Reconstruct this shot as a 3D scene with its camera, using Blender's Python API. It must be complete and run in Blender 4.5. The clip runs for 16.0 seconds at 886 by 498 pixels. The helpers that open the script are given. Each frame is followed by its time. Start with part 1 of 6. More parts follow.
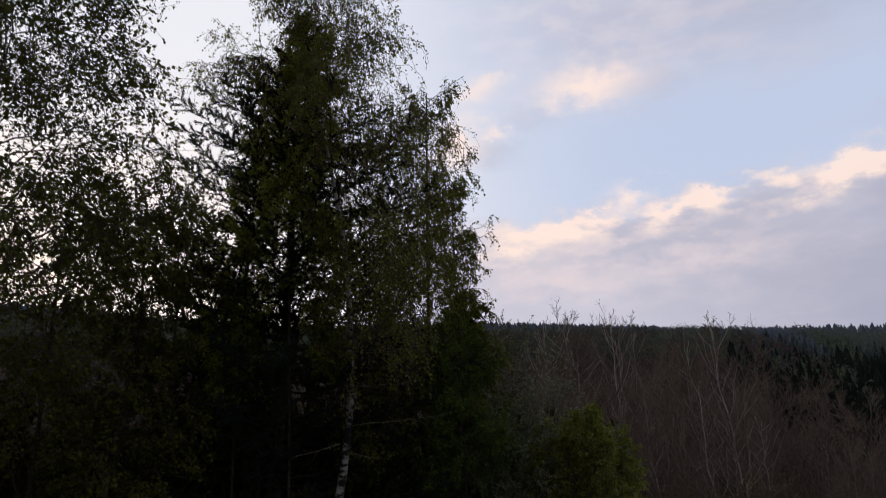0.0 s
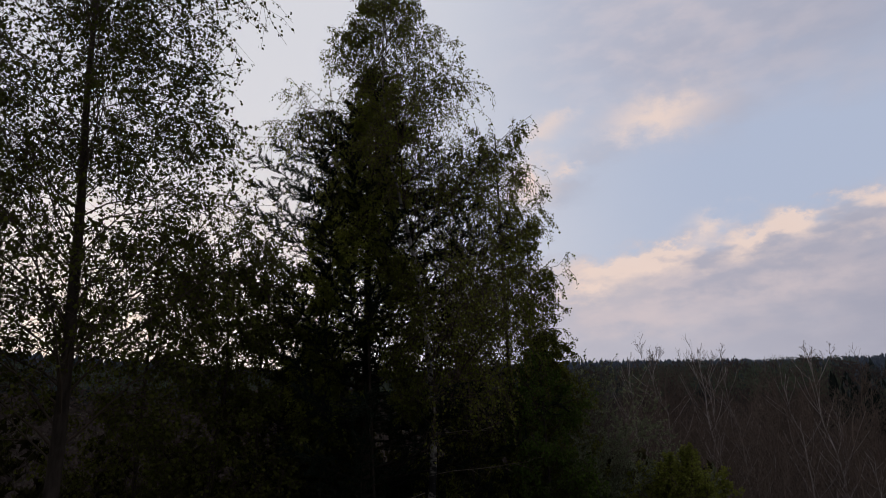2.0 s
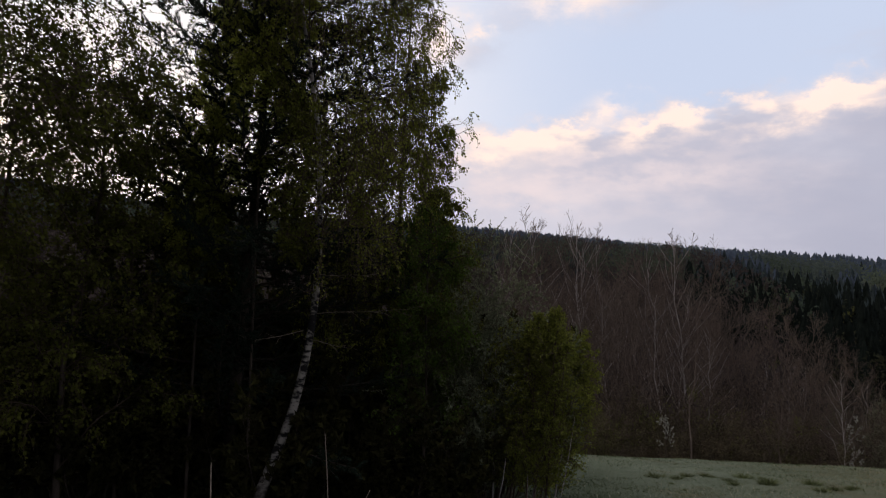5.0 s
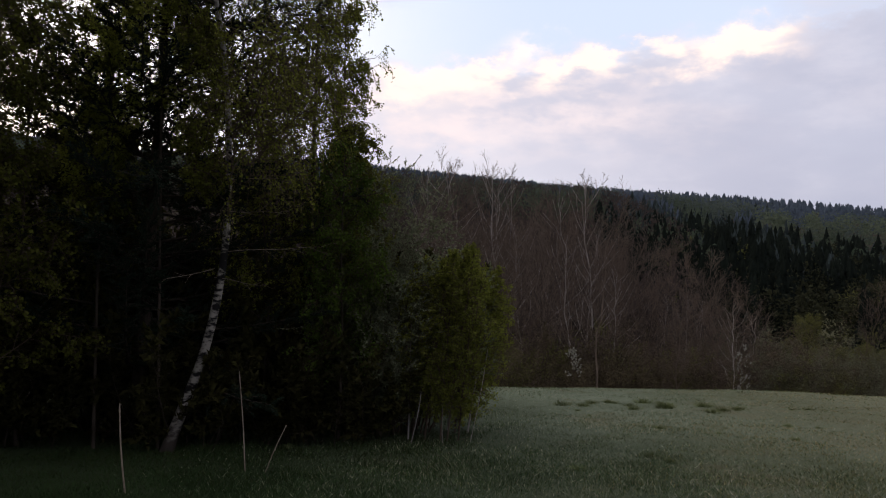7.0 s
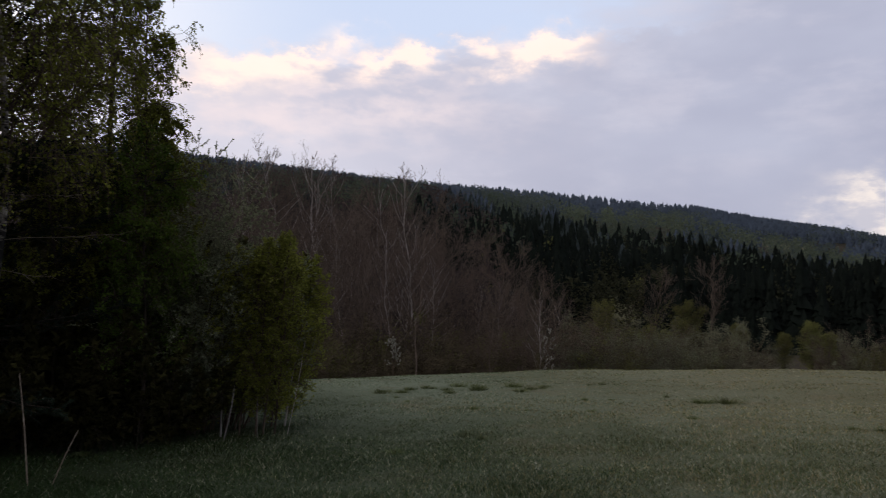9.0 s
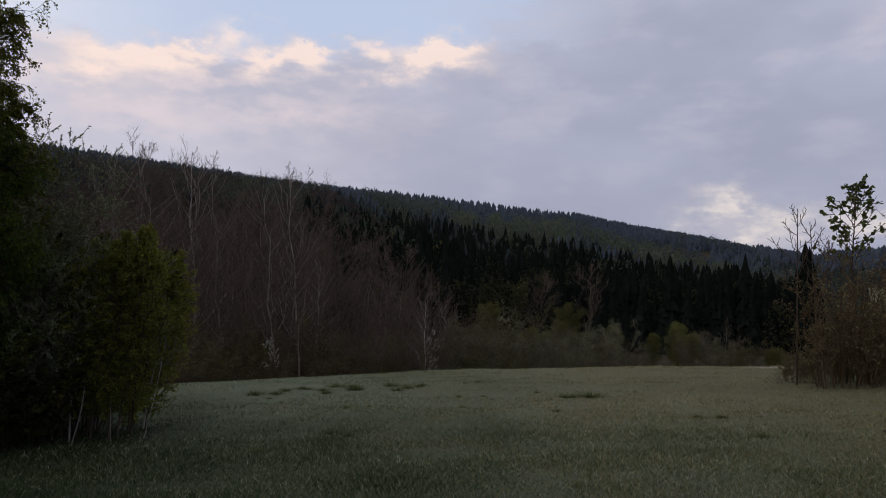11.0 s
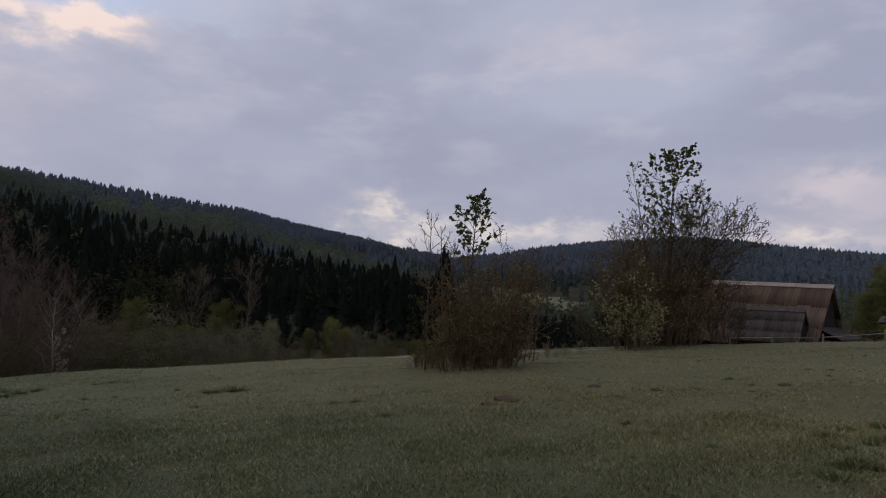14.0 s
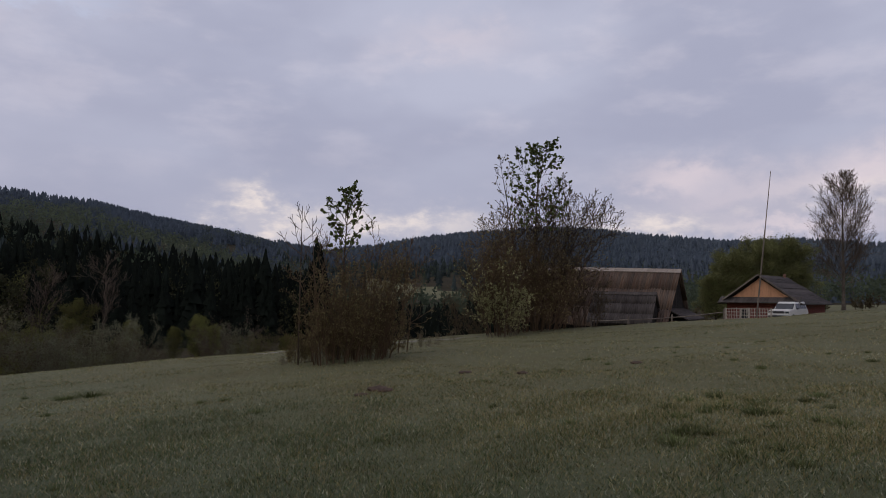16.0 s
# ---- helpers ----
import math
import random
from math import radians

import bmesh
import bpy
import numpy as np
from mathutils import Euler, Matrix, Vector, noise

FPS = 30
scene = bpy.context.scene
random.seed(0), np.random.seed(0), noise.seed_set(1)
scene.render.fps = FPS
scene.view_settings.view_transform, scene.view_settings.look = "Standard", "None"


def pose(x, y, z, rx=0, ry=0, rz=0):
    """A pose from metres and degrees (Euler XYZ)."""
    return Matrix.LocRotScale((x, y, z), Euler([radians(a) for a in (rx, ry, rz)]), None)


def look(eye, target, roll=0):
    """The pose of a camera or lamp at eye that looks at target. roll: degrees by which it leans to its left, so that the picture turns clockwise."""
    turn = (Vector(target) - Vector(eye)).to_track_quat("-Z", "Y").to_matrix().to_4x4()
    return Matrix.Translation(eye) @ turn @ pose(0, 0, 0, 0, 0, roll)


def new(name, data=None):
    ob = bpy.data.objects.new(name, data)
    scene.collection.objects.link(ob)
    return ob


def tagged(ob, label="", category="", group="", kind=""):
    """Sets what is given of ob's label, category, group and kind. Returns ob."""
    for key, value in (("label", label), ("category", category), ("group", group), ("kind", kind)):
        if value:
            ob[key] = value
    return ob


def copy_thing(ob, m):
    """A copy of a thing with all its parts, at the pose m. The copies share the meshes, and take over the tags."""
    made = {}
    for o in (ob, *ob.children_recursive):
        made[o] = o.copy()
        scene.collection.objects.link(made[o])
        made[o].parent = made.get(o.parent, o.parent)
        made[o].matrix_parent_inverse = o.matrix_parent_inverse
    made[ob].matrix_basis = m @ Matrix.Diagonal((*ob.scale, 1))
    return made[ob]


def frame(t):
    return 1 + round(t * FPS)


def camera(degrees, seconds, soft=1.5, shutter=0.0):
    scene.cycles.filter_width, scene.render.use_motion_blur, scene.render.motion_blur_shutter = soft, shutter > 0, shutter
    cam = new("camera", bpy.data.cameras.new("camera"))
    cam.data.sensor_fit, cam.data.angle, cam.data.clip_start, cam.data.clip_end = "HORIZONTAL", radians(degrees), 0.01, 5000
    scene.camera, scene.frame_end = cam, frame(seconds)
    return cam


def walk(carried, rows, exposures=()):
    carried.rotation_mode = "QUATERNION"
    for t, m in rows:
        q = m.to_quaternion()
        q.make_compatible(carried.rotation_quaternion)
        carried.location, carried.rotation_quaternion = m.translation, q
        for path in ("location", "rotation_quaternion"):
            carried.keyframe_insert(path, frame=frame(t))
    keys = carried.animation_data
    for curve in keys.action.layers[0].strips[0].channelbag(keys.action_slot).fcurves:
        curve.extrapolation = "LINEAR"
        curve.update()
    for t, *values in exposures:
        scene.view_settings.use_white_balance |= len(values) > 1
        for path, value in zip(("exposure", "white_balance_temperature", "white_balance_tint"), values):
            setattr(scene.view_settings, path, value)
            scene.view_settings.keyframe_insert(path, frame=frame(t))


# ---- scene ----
cam = camera(65.38, 16.0, 0.9, 0.35)
PATH = [
    (0.0, pose(-0.116, 0.059, 1.797, 105.87, 0.16, -3.56)),
    (0.5, pose(-0.131, 0.039, 1.839, 108.05, 0.71, -1.87)),
    (1.0, pose(-0.112, 0.046, 1.831, 108.99, 1.02, -0.07)),
    (1.5, pose(-0.123, 0.090, 1.850, 109.50, 0.42, 2.11)),
    (2.0, pose(-0.127, 0.141, 1.837, 109.36, 1.00, 3.19)),
    (2.5, pose(-0.149, 0.211, 1.849, 107.58, -0.07, 1.32)),
    (3.0, pose(-0.145, 0.277, 1.859, 103.64, -1.97, -0.61)),
    (3.5, pose(-0.122, 0.245, 1.820, 102.25, -1.09, 0.92)),
    (4.0, pose(-0.126, 0.253, 1.793, 101.52, -1.60, -1.26)),
    (4.5, pose(-0.167, 0.280, 1.778, 99.80, -3.12, -4.58)),
    (5.0, pose(-0.159, 0.293, 1.760, 97.75, -3.46, -6.87)),
    (7.5, pose(-0.113, 0.289, 1.677, 92.85, -2.08, -16.15)),
    (8.0, pose(-0.068, 0.327, 1.648, 92.97, -1.49, -19.57)),
    (8.5, pose(-0.071, 0.331, 1.641, 93.19, -1.62, -24.31)),
    (9.0, pose(-0.067, 0.310, 1.637, 93.11, -1.65, -28.46)),
    (9.5, pose(-0.044, 0.339, 1.679, 92.91, -1.23, -32.88)),
    (12.0, pose(0.342, -0.034, 1.450, 94.42, -1.90, -42.34)),
    (12.5, pose(0.374, -0.028, 1.447, 94.18, -1.42, -48.21)),
    (13.0, pose(0.319, -0.100, 1.460, 94.37, -1.58, -54.69)),
    (13.5, pose(0.297, -0.158, 1.451, 94.28, -1.89, -61.00)),
    (14.0, pose(0.312, -0.173, 1.455, 94.39, -2.17, -65.10)),
    (14.5, pose(0.339, -0.160, 1.449, 94.83, -1.97, -67.13)),
    (15.0, pose(0.274, -0.197, 1.448, 94.65, -1.07, -70.01)),
    (15.5, pose(0.244, -0.211, 1.452, 93.37, 0.39, -74.15)),
    (16.0, pose(0.198, -0.272, 1.463, 93.91, -0.54, -75.43)),
]
EXPOSURES = [(0.0, 0.0, 6650, 10), (0.5, -0.21, 6650, 10), (1.5, -0.33, 6650, 10), (2.5, -0.27, 6750, 10), (3.0, -0.16, 6850, 11), (3.5, -0.03, 6900, 11), (5.0, 0.15, 6850, 10), (7.5, 0.45, 6850, 9),
             (9.5, 0.14, 6650, 9), (12.0, -0.13, 6550, 10), (13.0, -0.16, 6550, 10), (14.5, -0.06, 6550, 10), (16.0, 0.02, 6600, 11)]
walk(cam, PATH, EXPOSURES)

# ---------------------------------------------------------------- world and sun
SUN_AZ, SUN_EL = -24.0, 4.0


def nodes_of(tree):
    def add(kind, **props):
        nd = tree.nodes.new(kind)
        for k, v in props.items():
            if k == "op":
                nd.operation = v
            elif k == "inp":
                for i, val in v.items():
                    if isinstance(val, bpy.types.NodeSocket):
                        tree.links.new(val, nd.inputs[i])
                    else:
                        nd.inputs[i].default_value = val
        return nd
    return add


def make_world():
    w = bpy.data.worlds.new("dusk_sky")
    scene.world = w
    w.use_nodes = True
    tr = w.node_tree
    tr.nodes.clear()
    add = nodes_of(tr)

    def m(op, a, b=0.0, c=0.0):
        return add("ShaderNodeMath", op=op, inp={0: a, 1: b, 2: c}).outputs[0]

    def mix(fac, a, b):
        nd = add("ShaderNodeMix")
        nd.data_type = "RGBA"
        for i, v in ((0, fac), (6, a), (7, b)):
            if isinstance(v, bpy.types.NodeSocket):
                tr.links.new(v, nd.inputs[i])
            else:
                nd.inputs[i].default_value = v
        return nd.outputs[2]

    def ramp(v, lo, hi):
        nd = add("ShaderNodeMapRange", inp={0: v, 1: lo, 2: hi})
        nd.interpolation_type = "SMOOTHSTEP"
        return nd.outputs[0]

    co = add("ShaderNodeTexCoord").outputs["Generated"]
    sep = add("ShaderNodeSeparateXYZ", inp={0: co})
    sx, sy, sz = sep.outputs
    az = m("MULTIPLY", m("ARCTAN2", sx, sy), 57.2958)
    el = m("MULTIPLY", m("ARCSINE", sz), 57.2958)

    def noise_at(kx, ky, detail, rough=0.55, off=0.0):
        v = add("ShaderNodeCombineXYZ", inp={0: m("MULTIPLY", az, kx), 1: m("MULTIPLY", el, ky), 2: off}).outputs[0]
        nd = add("ShaderNodeTexNoise", inp={0: v})
        nd.inputs["Scale"].default_value = 1.0
        nd.inputs["Detail"].default_value = detail
        nd.inputs["Roughness"].default_value = rough
        return nd.outputs[0]

    n_big = noise_at(0.045, 0.11, 4, 0.5, 3.1)
    n_mid = noise_at(0.14, 0.34, 5, 0.55, 7.7)
    n_fine = noise_at(0.30, 0.72, 3, 0.5, 1.3)
    n_puff = noise_at(0.42, 0.62, 7, 0.6, 11.9)
    puff = m("SUBTRACT", n_puff, 0.5)
    wob = m("SUBTRACT", n_mid, 0.5)
    azw = m("ADD", az, m("ADD", m("MULTIPLY", wob, 6.0), m("MULTIPLY", puff, 5.0)))
    elw = m("ADD", el, m("ADD", m("MULTIPLY", wob, 2.6), m("MULTIPLY", puff, 4.2)))

    def blob(a, e, sa, se, tilt=0.0, gain=1.0):
        da = m("SUBTRACT", azw, a)
        de = m("SUBTRACT", m("SUBTRACT", elw, e), m("MULTIPLY", da, tilt))
        q = m("ADD", m("POWER", m("ABSOLUTE", m("DIVIDE", da, sa)), 2.0), m("POWER", m("ABSOLUTE", m("DIVIDE", de, se)), 2.0))
        return m("MULTIPLY", m("EXPONENT", m("MULTIPLY", q, -1.0)), gain)

    def total(items):
        out = items[0]
        for it in items[1:]:
            out = m("ADD", out, it)
        return m("MINIMUM", out, 1.0)

    # clear dusk sky: nishita, evened out towards a pale blue
    sky = add("ShaderNodeTexSky")
    sky.sky_type = "NISHITA"
    sky.sun_disc = False
    sky.sun_elevation = radians(SUN_EL)
    sky.sun_rotation = radians(SUN_AZ)
    clear = mix(ramp(az, -15.0, 22.0), SKY_PALE, SKY_BLUE)
    clear = mix(0.06, clear, sky.outputs[0])
    # warm glow low over the hill in front of the hidden sun
    glow = blob(SUN_AZ - 4.0, 8.0, 24.0, 13.0)
    clear = mix(m("MULTIPLY", glow, 0.75), clear, SKY_GLOW)

    # cloud cover: solid to the right, its upper rim climbing away from the trees
    rim = m("ADD", 17.6, m("MULTIPLY", m("MAXIMUM", m("SUBTRACT", az, 10.0), 0.0), 0.10))
    below = m("SUBTRACT", rim, elw)
    deck = m("MULTIPLY", ramp(below, -1.3, 1.6), ramp(az, -6.0, 10.0))
    right = ramp(m("ADD", az, m("MULTIPLY", wob, 30.0)), 36.0, 54.0)
    high = m("MULTIPLY", ramp(m("ADD", el, m("MULTIPLY", wob, 10.0)), 24.0, 34.0), ramp(az, -4.0, 22.0))
    high = m("MULTIPLY", high, 0.75)
    back = ramp(m("ABSOLUTE", az), 80.0, 120.0)
    cover = m("MAXIMUM", m("MAXIMUM", deck, right), m("MAXIMUM", high, back))

    grey = mix(ramp(n_big, 0.34, 0.68), CLOUD_DARK, CLOUD_MID)
    grey = mix(m("MULTIPLY", ramp(n_mid, 0.45, 0.75), 0.24), grey, CLOUD_PALE)
    west = ramp(az, 56.0, 0.0)
    grey = mix(m("MULTIPLY", west, 0.5), grey, CLOUD_PALE)
    low = m("MULTIPLY", ramp(az, 26.0, 46.0), ramp(el, 17.0, 6.0))
    grey = mix(m("MULTIPLY", low, 0.6), grey, CLOUD_LOW)
    warm = m("MULTIPLY", m("MULTIPLY", ramp(az, 45.0, 8.0), ramp(n_fine, 0.38, 0.72)), ramp(el, 8.0, 15.0))
    grey = mix(m("MULTIPLY", warm, 0.7), grey, CLOUD_ROSE)
    grey = mix(m("MULTIPLY", ramp(m("ABSOLUTE", m("SUBTRACT", az, SUN_AZ)), 128.0, 178.0), ramp(el, 75.0, 35.0)), grey, CLOUD_EAST)
    east2 = m("MULTIPLY", ramp(az, -112.0, -150.0), ramp(el, 75.0, 35.0))
    grey = mix(east2, grey, CLOUD_EAST)
    col = mix(cover, clear, grey)

    # openings and lit cloud edges
    cream = total([blob(60.6, 5.9, 2.8, 1.8, -0.12), blob(70.5, 5.9, 8.5, 1.1), blob(92.0, 5.7, 5.0, 1.1), blob(58.8, 7.4, 2.0, 1.2), blob(107.0, 7.8, 4.0, 1.2, 0.0, 0.8)])
    streak = ramp(noise_at(0.26, 0.6, 6, 0.6, 5.2), 0.36, 0.6)
    cream = m("MULTIPLY", cream, m("MULTIPLY_ADD", streak, 0.75, 0.3))
    col = mix(m("MULTIPLY", cream, 0.68), col, CLOUD_CREAM)
    soft = total([blob(94.5, 9.5, 4.0, 1.3, 0.05), blob(76.0, 20.6, 5.0, 1.6, 0.0, 0.5), blob(99.0, 7.8, 6.0, 1.2, 0.1, 0.6), blob(108.0, 9.5, 5.0, 1.6, 0.15), blob(24.5, 14.0, 6.5, 0.7, 0.06, 0.7), blob(14.0, 13.0, 6.0, 1.0, 0.0, 0.8), blob(103.0, 5.6, 6.0, 0.7)])
    col = mix(m("MULTIPLY", soft, 0.6), col, CLOUD_ROSE)
    # the deck's upper lumps and the single puffs above it catch the low sun
    lit = m("MULTIPLY", ramp(below, -0.5, 0.7), ramp(below, 3.4, 0.6))
    lit = m("MULTIPLY", m("MULTIPLY", lit, ramp(az, 4.0, 12.0)), m("MULTIPLY", ramp(az, 43.0, 37.0), ramp(n_fine, 0.36, 0.6)))
    pink = total([m("MULTIPLY", lit, 0.85), blob(17.2, 28.6, 4.4, 1.5, 0.06), blob(36.4, 19.5, 3.6, 1.0, 0.06), blob(24.6, 18.5, 2.0, 0.8, 0.1, 0.9), blob(19.6, 19.4, 1.8, 0.8, 0.1, 0.9),
                  blob(14.0, 17.3, 2.6, 0.8, 0.12), blob(5.4, 24.6, 2.2, 1.9, 0.1), blob(6.8, 28.8, 1.8, 0.8, 0.2, 0.7), blob(9.2, 25.6, 0.8, 0.5, 0.0, 0.7), blob(10.0, 15.6, 3.5, 1.2, 0.0, 0.8)])
    shade = total([blob(8.0, 23.9, 2.4, 1.2, 0.0, 0.5), blob(22.4, 28.0, 3.0, 1.2, 0.0, 0.4), blob(12.0, 26.5, 2.5, 1.0, 0.0, 0.3)])
    col = mix(shade, col, CLOUD_MID)
    col = mix(m("MULTIPLY", pink, 0.8), col, CLOUD_PINK)
    # the land's own dimness under the horizon
    col = mix(ramp(el, 1.0, -3.0), col, (0.5, 0.52, 0.48, 1.0))
    bg = add("ShaderNodeBackground", inp={0: col, 1: 0.1})
    out = add("ShaderNodeOutputWorld")
    tr.links.new(bg.outputs[0], out.inputs[0])


def srgb(r, g, b, k=10.0):
    def lin(c):
        c /= 255.0
        return c / 12.92 if c <= 0.04045 else ((c + 0.055) / 1.055) ** 2.4
    return (lin(r) * k, lin(g) * k, lin(b) * k, 1.0)


SKY_PALE, SKY_BLUE, SKY_GLOW = srgb(226, 228, 238, 11.5), srgb(188, 201, 228, 11), srgb(255, 232, 208, 15)
CLOUD_DARK, CLOUD_MID, CLOUD_PALE = srgb(158, 162, 184, 11), srgb(175, 179, 199, 11), srgb(214, 209, 219, 11.4)
CLOUD_EAST = srgb(140, 144, 166, 11)
CLOUD_LOW = srgb(154, 157, 178, 11)
CLOUD_CREAM, CLOUD_ROSE, CLOUD_PINK = srgb(236, 224, 216, 11), srgb(222, 208, 212, 11), srgb(252, 228, 216, 11)
make_world()

sun_data = bpy.data.lights.new("sun", "SUN")
sun_data.energy, sun_data.angle, sun_data.color = 0.5, radians(10), (1.0, 0.82, 0.66)
sun = new("sun", sun_data)
sa, se = radians(SUN_AZ), radians(SUN_EL)
sun.matrix_world = look((0, 0, 60), (-math.sin(sa) * 50, -math.cos(sa) * 50, 60 - 50 * math.tan(se)))

# ---------------------------------------------------------------- materials


def material(name, base, dark, scale=8.0, rough=0.85, bump=0.3, island=0.0, objrand=0.0, metallic=0.0, coords="Object", detail=6, stretch=(1, 1, 1), spec=0.25,
             big=None, through_light=0.0, lo=0.75, foot=None, mid=1.0):
    mat = bpy.data.materials.new(name)
    mat.use_nodes = True
    tr = mat.node_tree
    tr.nodes.clear()
    add = nodes_of(tr)
    co = add("ShaderNodeTexCoord").outputs[coords]
    if stretch != (1, 1, 1):
        co = add("ShaderNodeMapping", inp={0: co, 3: stretch}).outputs[0]
    n1 = add("ShaderNodeTexNoise", inp={0: co, 2: scale, 3: detail, 4: 0.6})
    n2 = add("ShaderNodeTexNoise", inp={0: co, 2: scale * 0.13, 3: 4, 4: 0.55})
    fac = add("ShaderNodeMath", op="ADD", inp={0: n1.outputs[0], 1: n2.outputs[0]})
    fac = add("ShaderNodeMapRange", inp={0: fac.outputs[0], 1: lo * mid, 2: (2 - lo) * mid}).outputs[0]

    def mix(f, a, b):
        nd = add("ShaderNodeMix")
        nd.data_type = "RGBA"
        for i, v in ((0, f), (6, a), (7, b)):
            if isinstance(v, bpy.types.NodeSocket):
                tr.links.new(v, nd.inputs[i])
            else:
                nd.inputs[i].default_value = v
        return nd.outputs[2]
    col = mix(fac, (*dark, 1), (*base, 1))
    # Dark bark at the trunk's foot, its shade painted in as well.
    if foot:
        z = add("ShaderNodeSeparateXYZ", inp={0: add("ShaderNodeTexCoord").outputs["Object"]}).outputs[2]
        z = add("ShaderNodeMath", op="MULTIPLY_ADD", inp={0: n1.outputs[0], 1: foot, 2: z}).outputs[0]
        col = mix(add("ShaderNodeMapRange", inp={0: z, 1: foot * 0.8, 2: foot * 1.8}).outputs[0], (0.035, 0.027, 0.02, 1), col)
    if big:
        n3 = add("ShaderNodeTexNoise", inp={0: co, 2: big[1], 3: 3, 4: 0.5})
        f3 = add("ShaderNodeMapRange", inp={0: n3.outputs[0], 1: 0.42, 2: 0.62}).outputs[0]
        col = mix(f3, col, (*big[0], 1))
    for amount, kind in ((island, 0), (objrand, 1)):
        if amount:
            rnd = add("ShaderNodeNewGeometry").outputs["Random Per Island"] if kind == 0 else add("ShaderNodeObjectInfo").outputs["Random"]
            val = add("ShaderNodeMapRange", inp={0: rnd, 3: 1 - amount, 4: 1 + amount}).outputs[0]
            hs = add("ShaderNodeHueSaturation", inp={2: val, 4: col})
            hue = add("ShaderNodeMapRange", inp={0: rnd, 3: 0.5 - 0.02 * amount, 4: 0.5 + 0.02 * amount}).outputs[0]
            tr.links.new(hue, hs.inputs[0])
            col = hs.outputs[0]
    bsdf = add("ShaderNodeBsdfPrincipled", inp={"Base Color": col, "Roughness": rough, "Metallic": metallic, "Specular IOR Level": 0.04 if (island or through_light) and spec == 0.25 else spec})
    if bump:
        bp = add("ShaderNodeBump", inp={"Strength": bump, "Distance": 0.02, "Height": n1.outputs[0]})
        tr.links.new(bp.outputs[0], bsdf.inputs["Normal"])
    shader = bsdf.outputs[0]
    if through_light:
        tl = add("ShaderNodeBsdfTranslucent", inp={0: col})
        ms = add("ShaderNodeMixShader", inp={0: through_light, 1: shader, 2: tl.outputs[0]})
        shader = ms.outputs[0]
    out = add("ShaderNodeOutputMaterial")
    tr.links.new(shader, out.inputs[0])
    return mat


def meadow_material():
    mat = bpy.data.materials.new("meadow_grass")
    mat.use_nodes = True
    tr = mat.node_tree
    tr.nodes.clear()
    add = nodes_of(tr)
    co = add("ShaderNodeTexCoord").outputs["Object"]

    def nz(scale, detail=5, rough=0.6, st=None):
        c = add("ShaderNodeMapping", inp={0: co, 3: st}).outputs[0] if st else co
        return add("ShaderNodeTexNoise", inp={0: c, 2: scale, 3: detail, 4: rough}).outputs[0]

    def mr(v, a, b):
        return add("ShaderNodeMapRange", inp={0: v, 1: a, 2: b}).outputs[0]

    def mix(f, a, b):
        nd = add("ShaderNodeMix")
        nd.data_type = "RGBA"
        for i, v in ((0, f), (6, a), (7, b)):
            if isinstance(v, bpy.types.NodeSocket):
                tr.links.new(v, nd.inputs[i])
            else:
                nd.inputs[i].default_value = v
        return nd.outputs[2]
    fine = nz(22.0, 8, 0.75)
    mid = nz(2.2, 6, 0.65)
    wide = nz(0.16, 4, 0.55)
    patch = nz(0.55, 5, 0.6)
    col = mix(mr(fine, 0.3, 0.7), GRASS_DARK, GRASS)
    col = mix(mr(wide, 0.3, 0.7), col, mix(mr(fine, 0.3, 0.7), GRASS, GRASS_FROST))
    col = mix(add("ShaderNodeMath", op="MULTIPLY", inp={0: mr(mid, 0.5, 0.72), 1: 0.6}).outputs[0], col, GRASS_DARK)
    col = mix(add("ShaderNodeMath", op="MULTIPLY", inp={0: mr(patch, 0.56, 0.7), 1: 0.55}).outputs[0], col, GRASS_DRY)
    sp = add("ShaderNodeSeparateXYZ", inp={0: co})
    lean = add("ShaderNodeMath", op="MULTIPLY_ADD", inp={0: sp.outputs[1], 1: -0.6, 2: sp.outputs[0]}).outputs[0]
    lean = add("ShaderNodeMath", op="MULTIPLY_ADD", inp={0: patch, 1: 10.0, 2: lean}).outputs[0]
    dry = mix(mr(fine, 0.3, 0.7), (0.095, 0.08, 0.034, 1), (0.188, 0.157, 0.074, 1))
    col = mix(add("ShaderNodeMath", op="MULTIPLY", inp={0: mr(lean, 3.0, 15.0), 1: 0.6}).outputs[0], col, dry)
    # Beside the wood: unfrosted green, with the trees' shade painted in.
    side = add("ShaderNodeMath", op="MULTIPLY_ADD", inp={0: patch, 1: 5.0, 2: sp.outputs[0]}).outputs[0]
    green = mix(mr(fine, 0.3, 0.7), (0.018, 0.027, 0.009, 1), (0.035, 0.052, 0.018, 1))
    col = mix(0.07, col, GRASS_DARK)
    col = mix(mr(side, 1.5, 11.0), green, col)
    bsdf = add("ShaderNodeBsdfPrincipled", inp={"Base Color": col, "Roughness": 0.9, "Specular IOR Level": 0.15})
    h = add("ShaderNodeMath", op="ADD", inp={0: fine, 1: mid}).outputs[0]
    bp = add("ShaderNodeBump", inp={"Strength": 0.6, "Distance": 0.06, "Height": h})
    tr.links.new(bp.outputs[0], bsdf.inputs["Normal"])
    out = add("ShaderNodeOutputMaterial")
    tr.links.new(bsdf.outputs[0], out.inputs[0])
    return mat


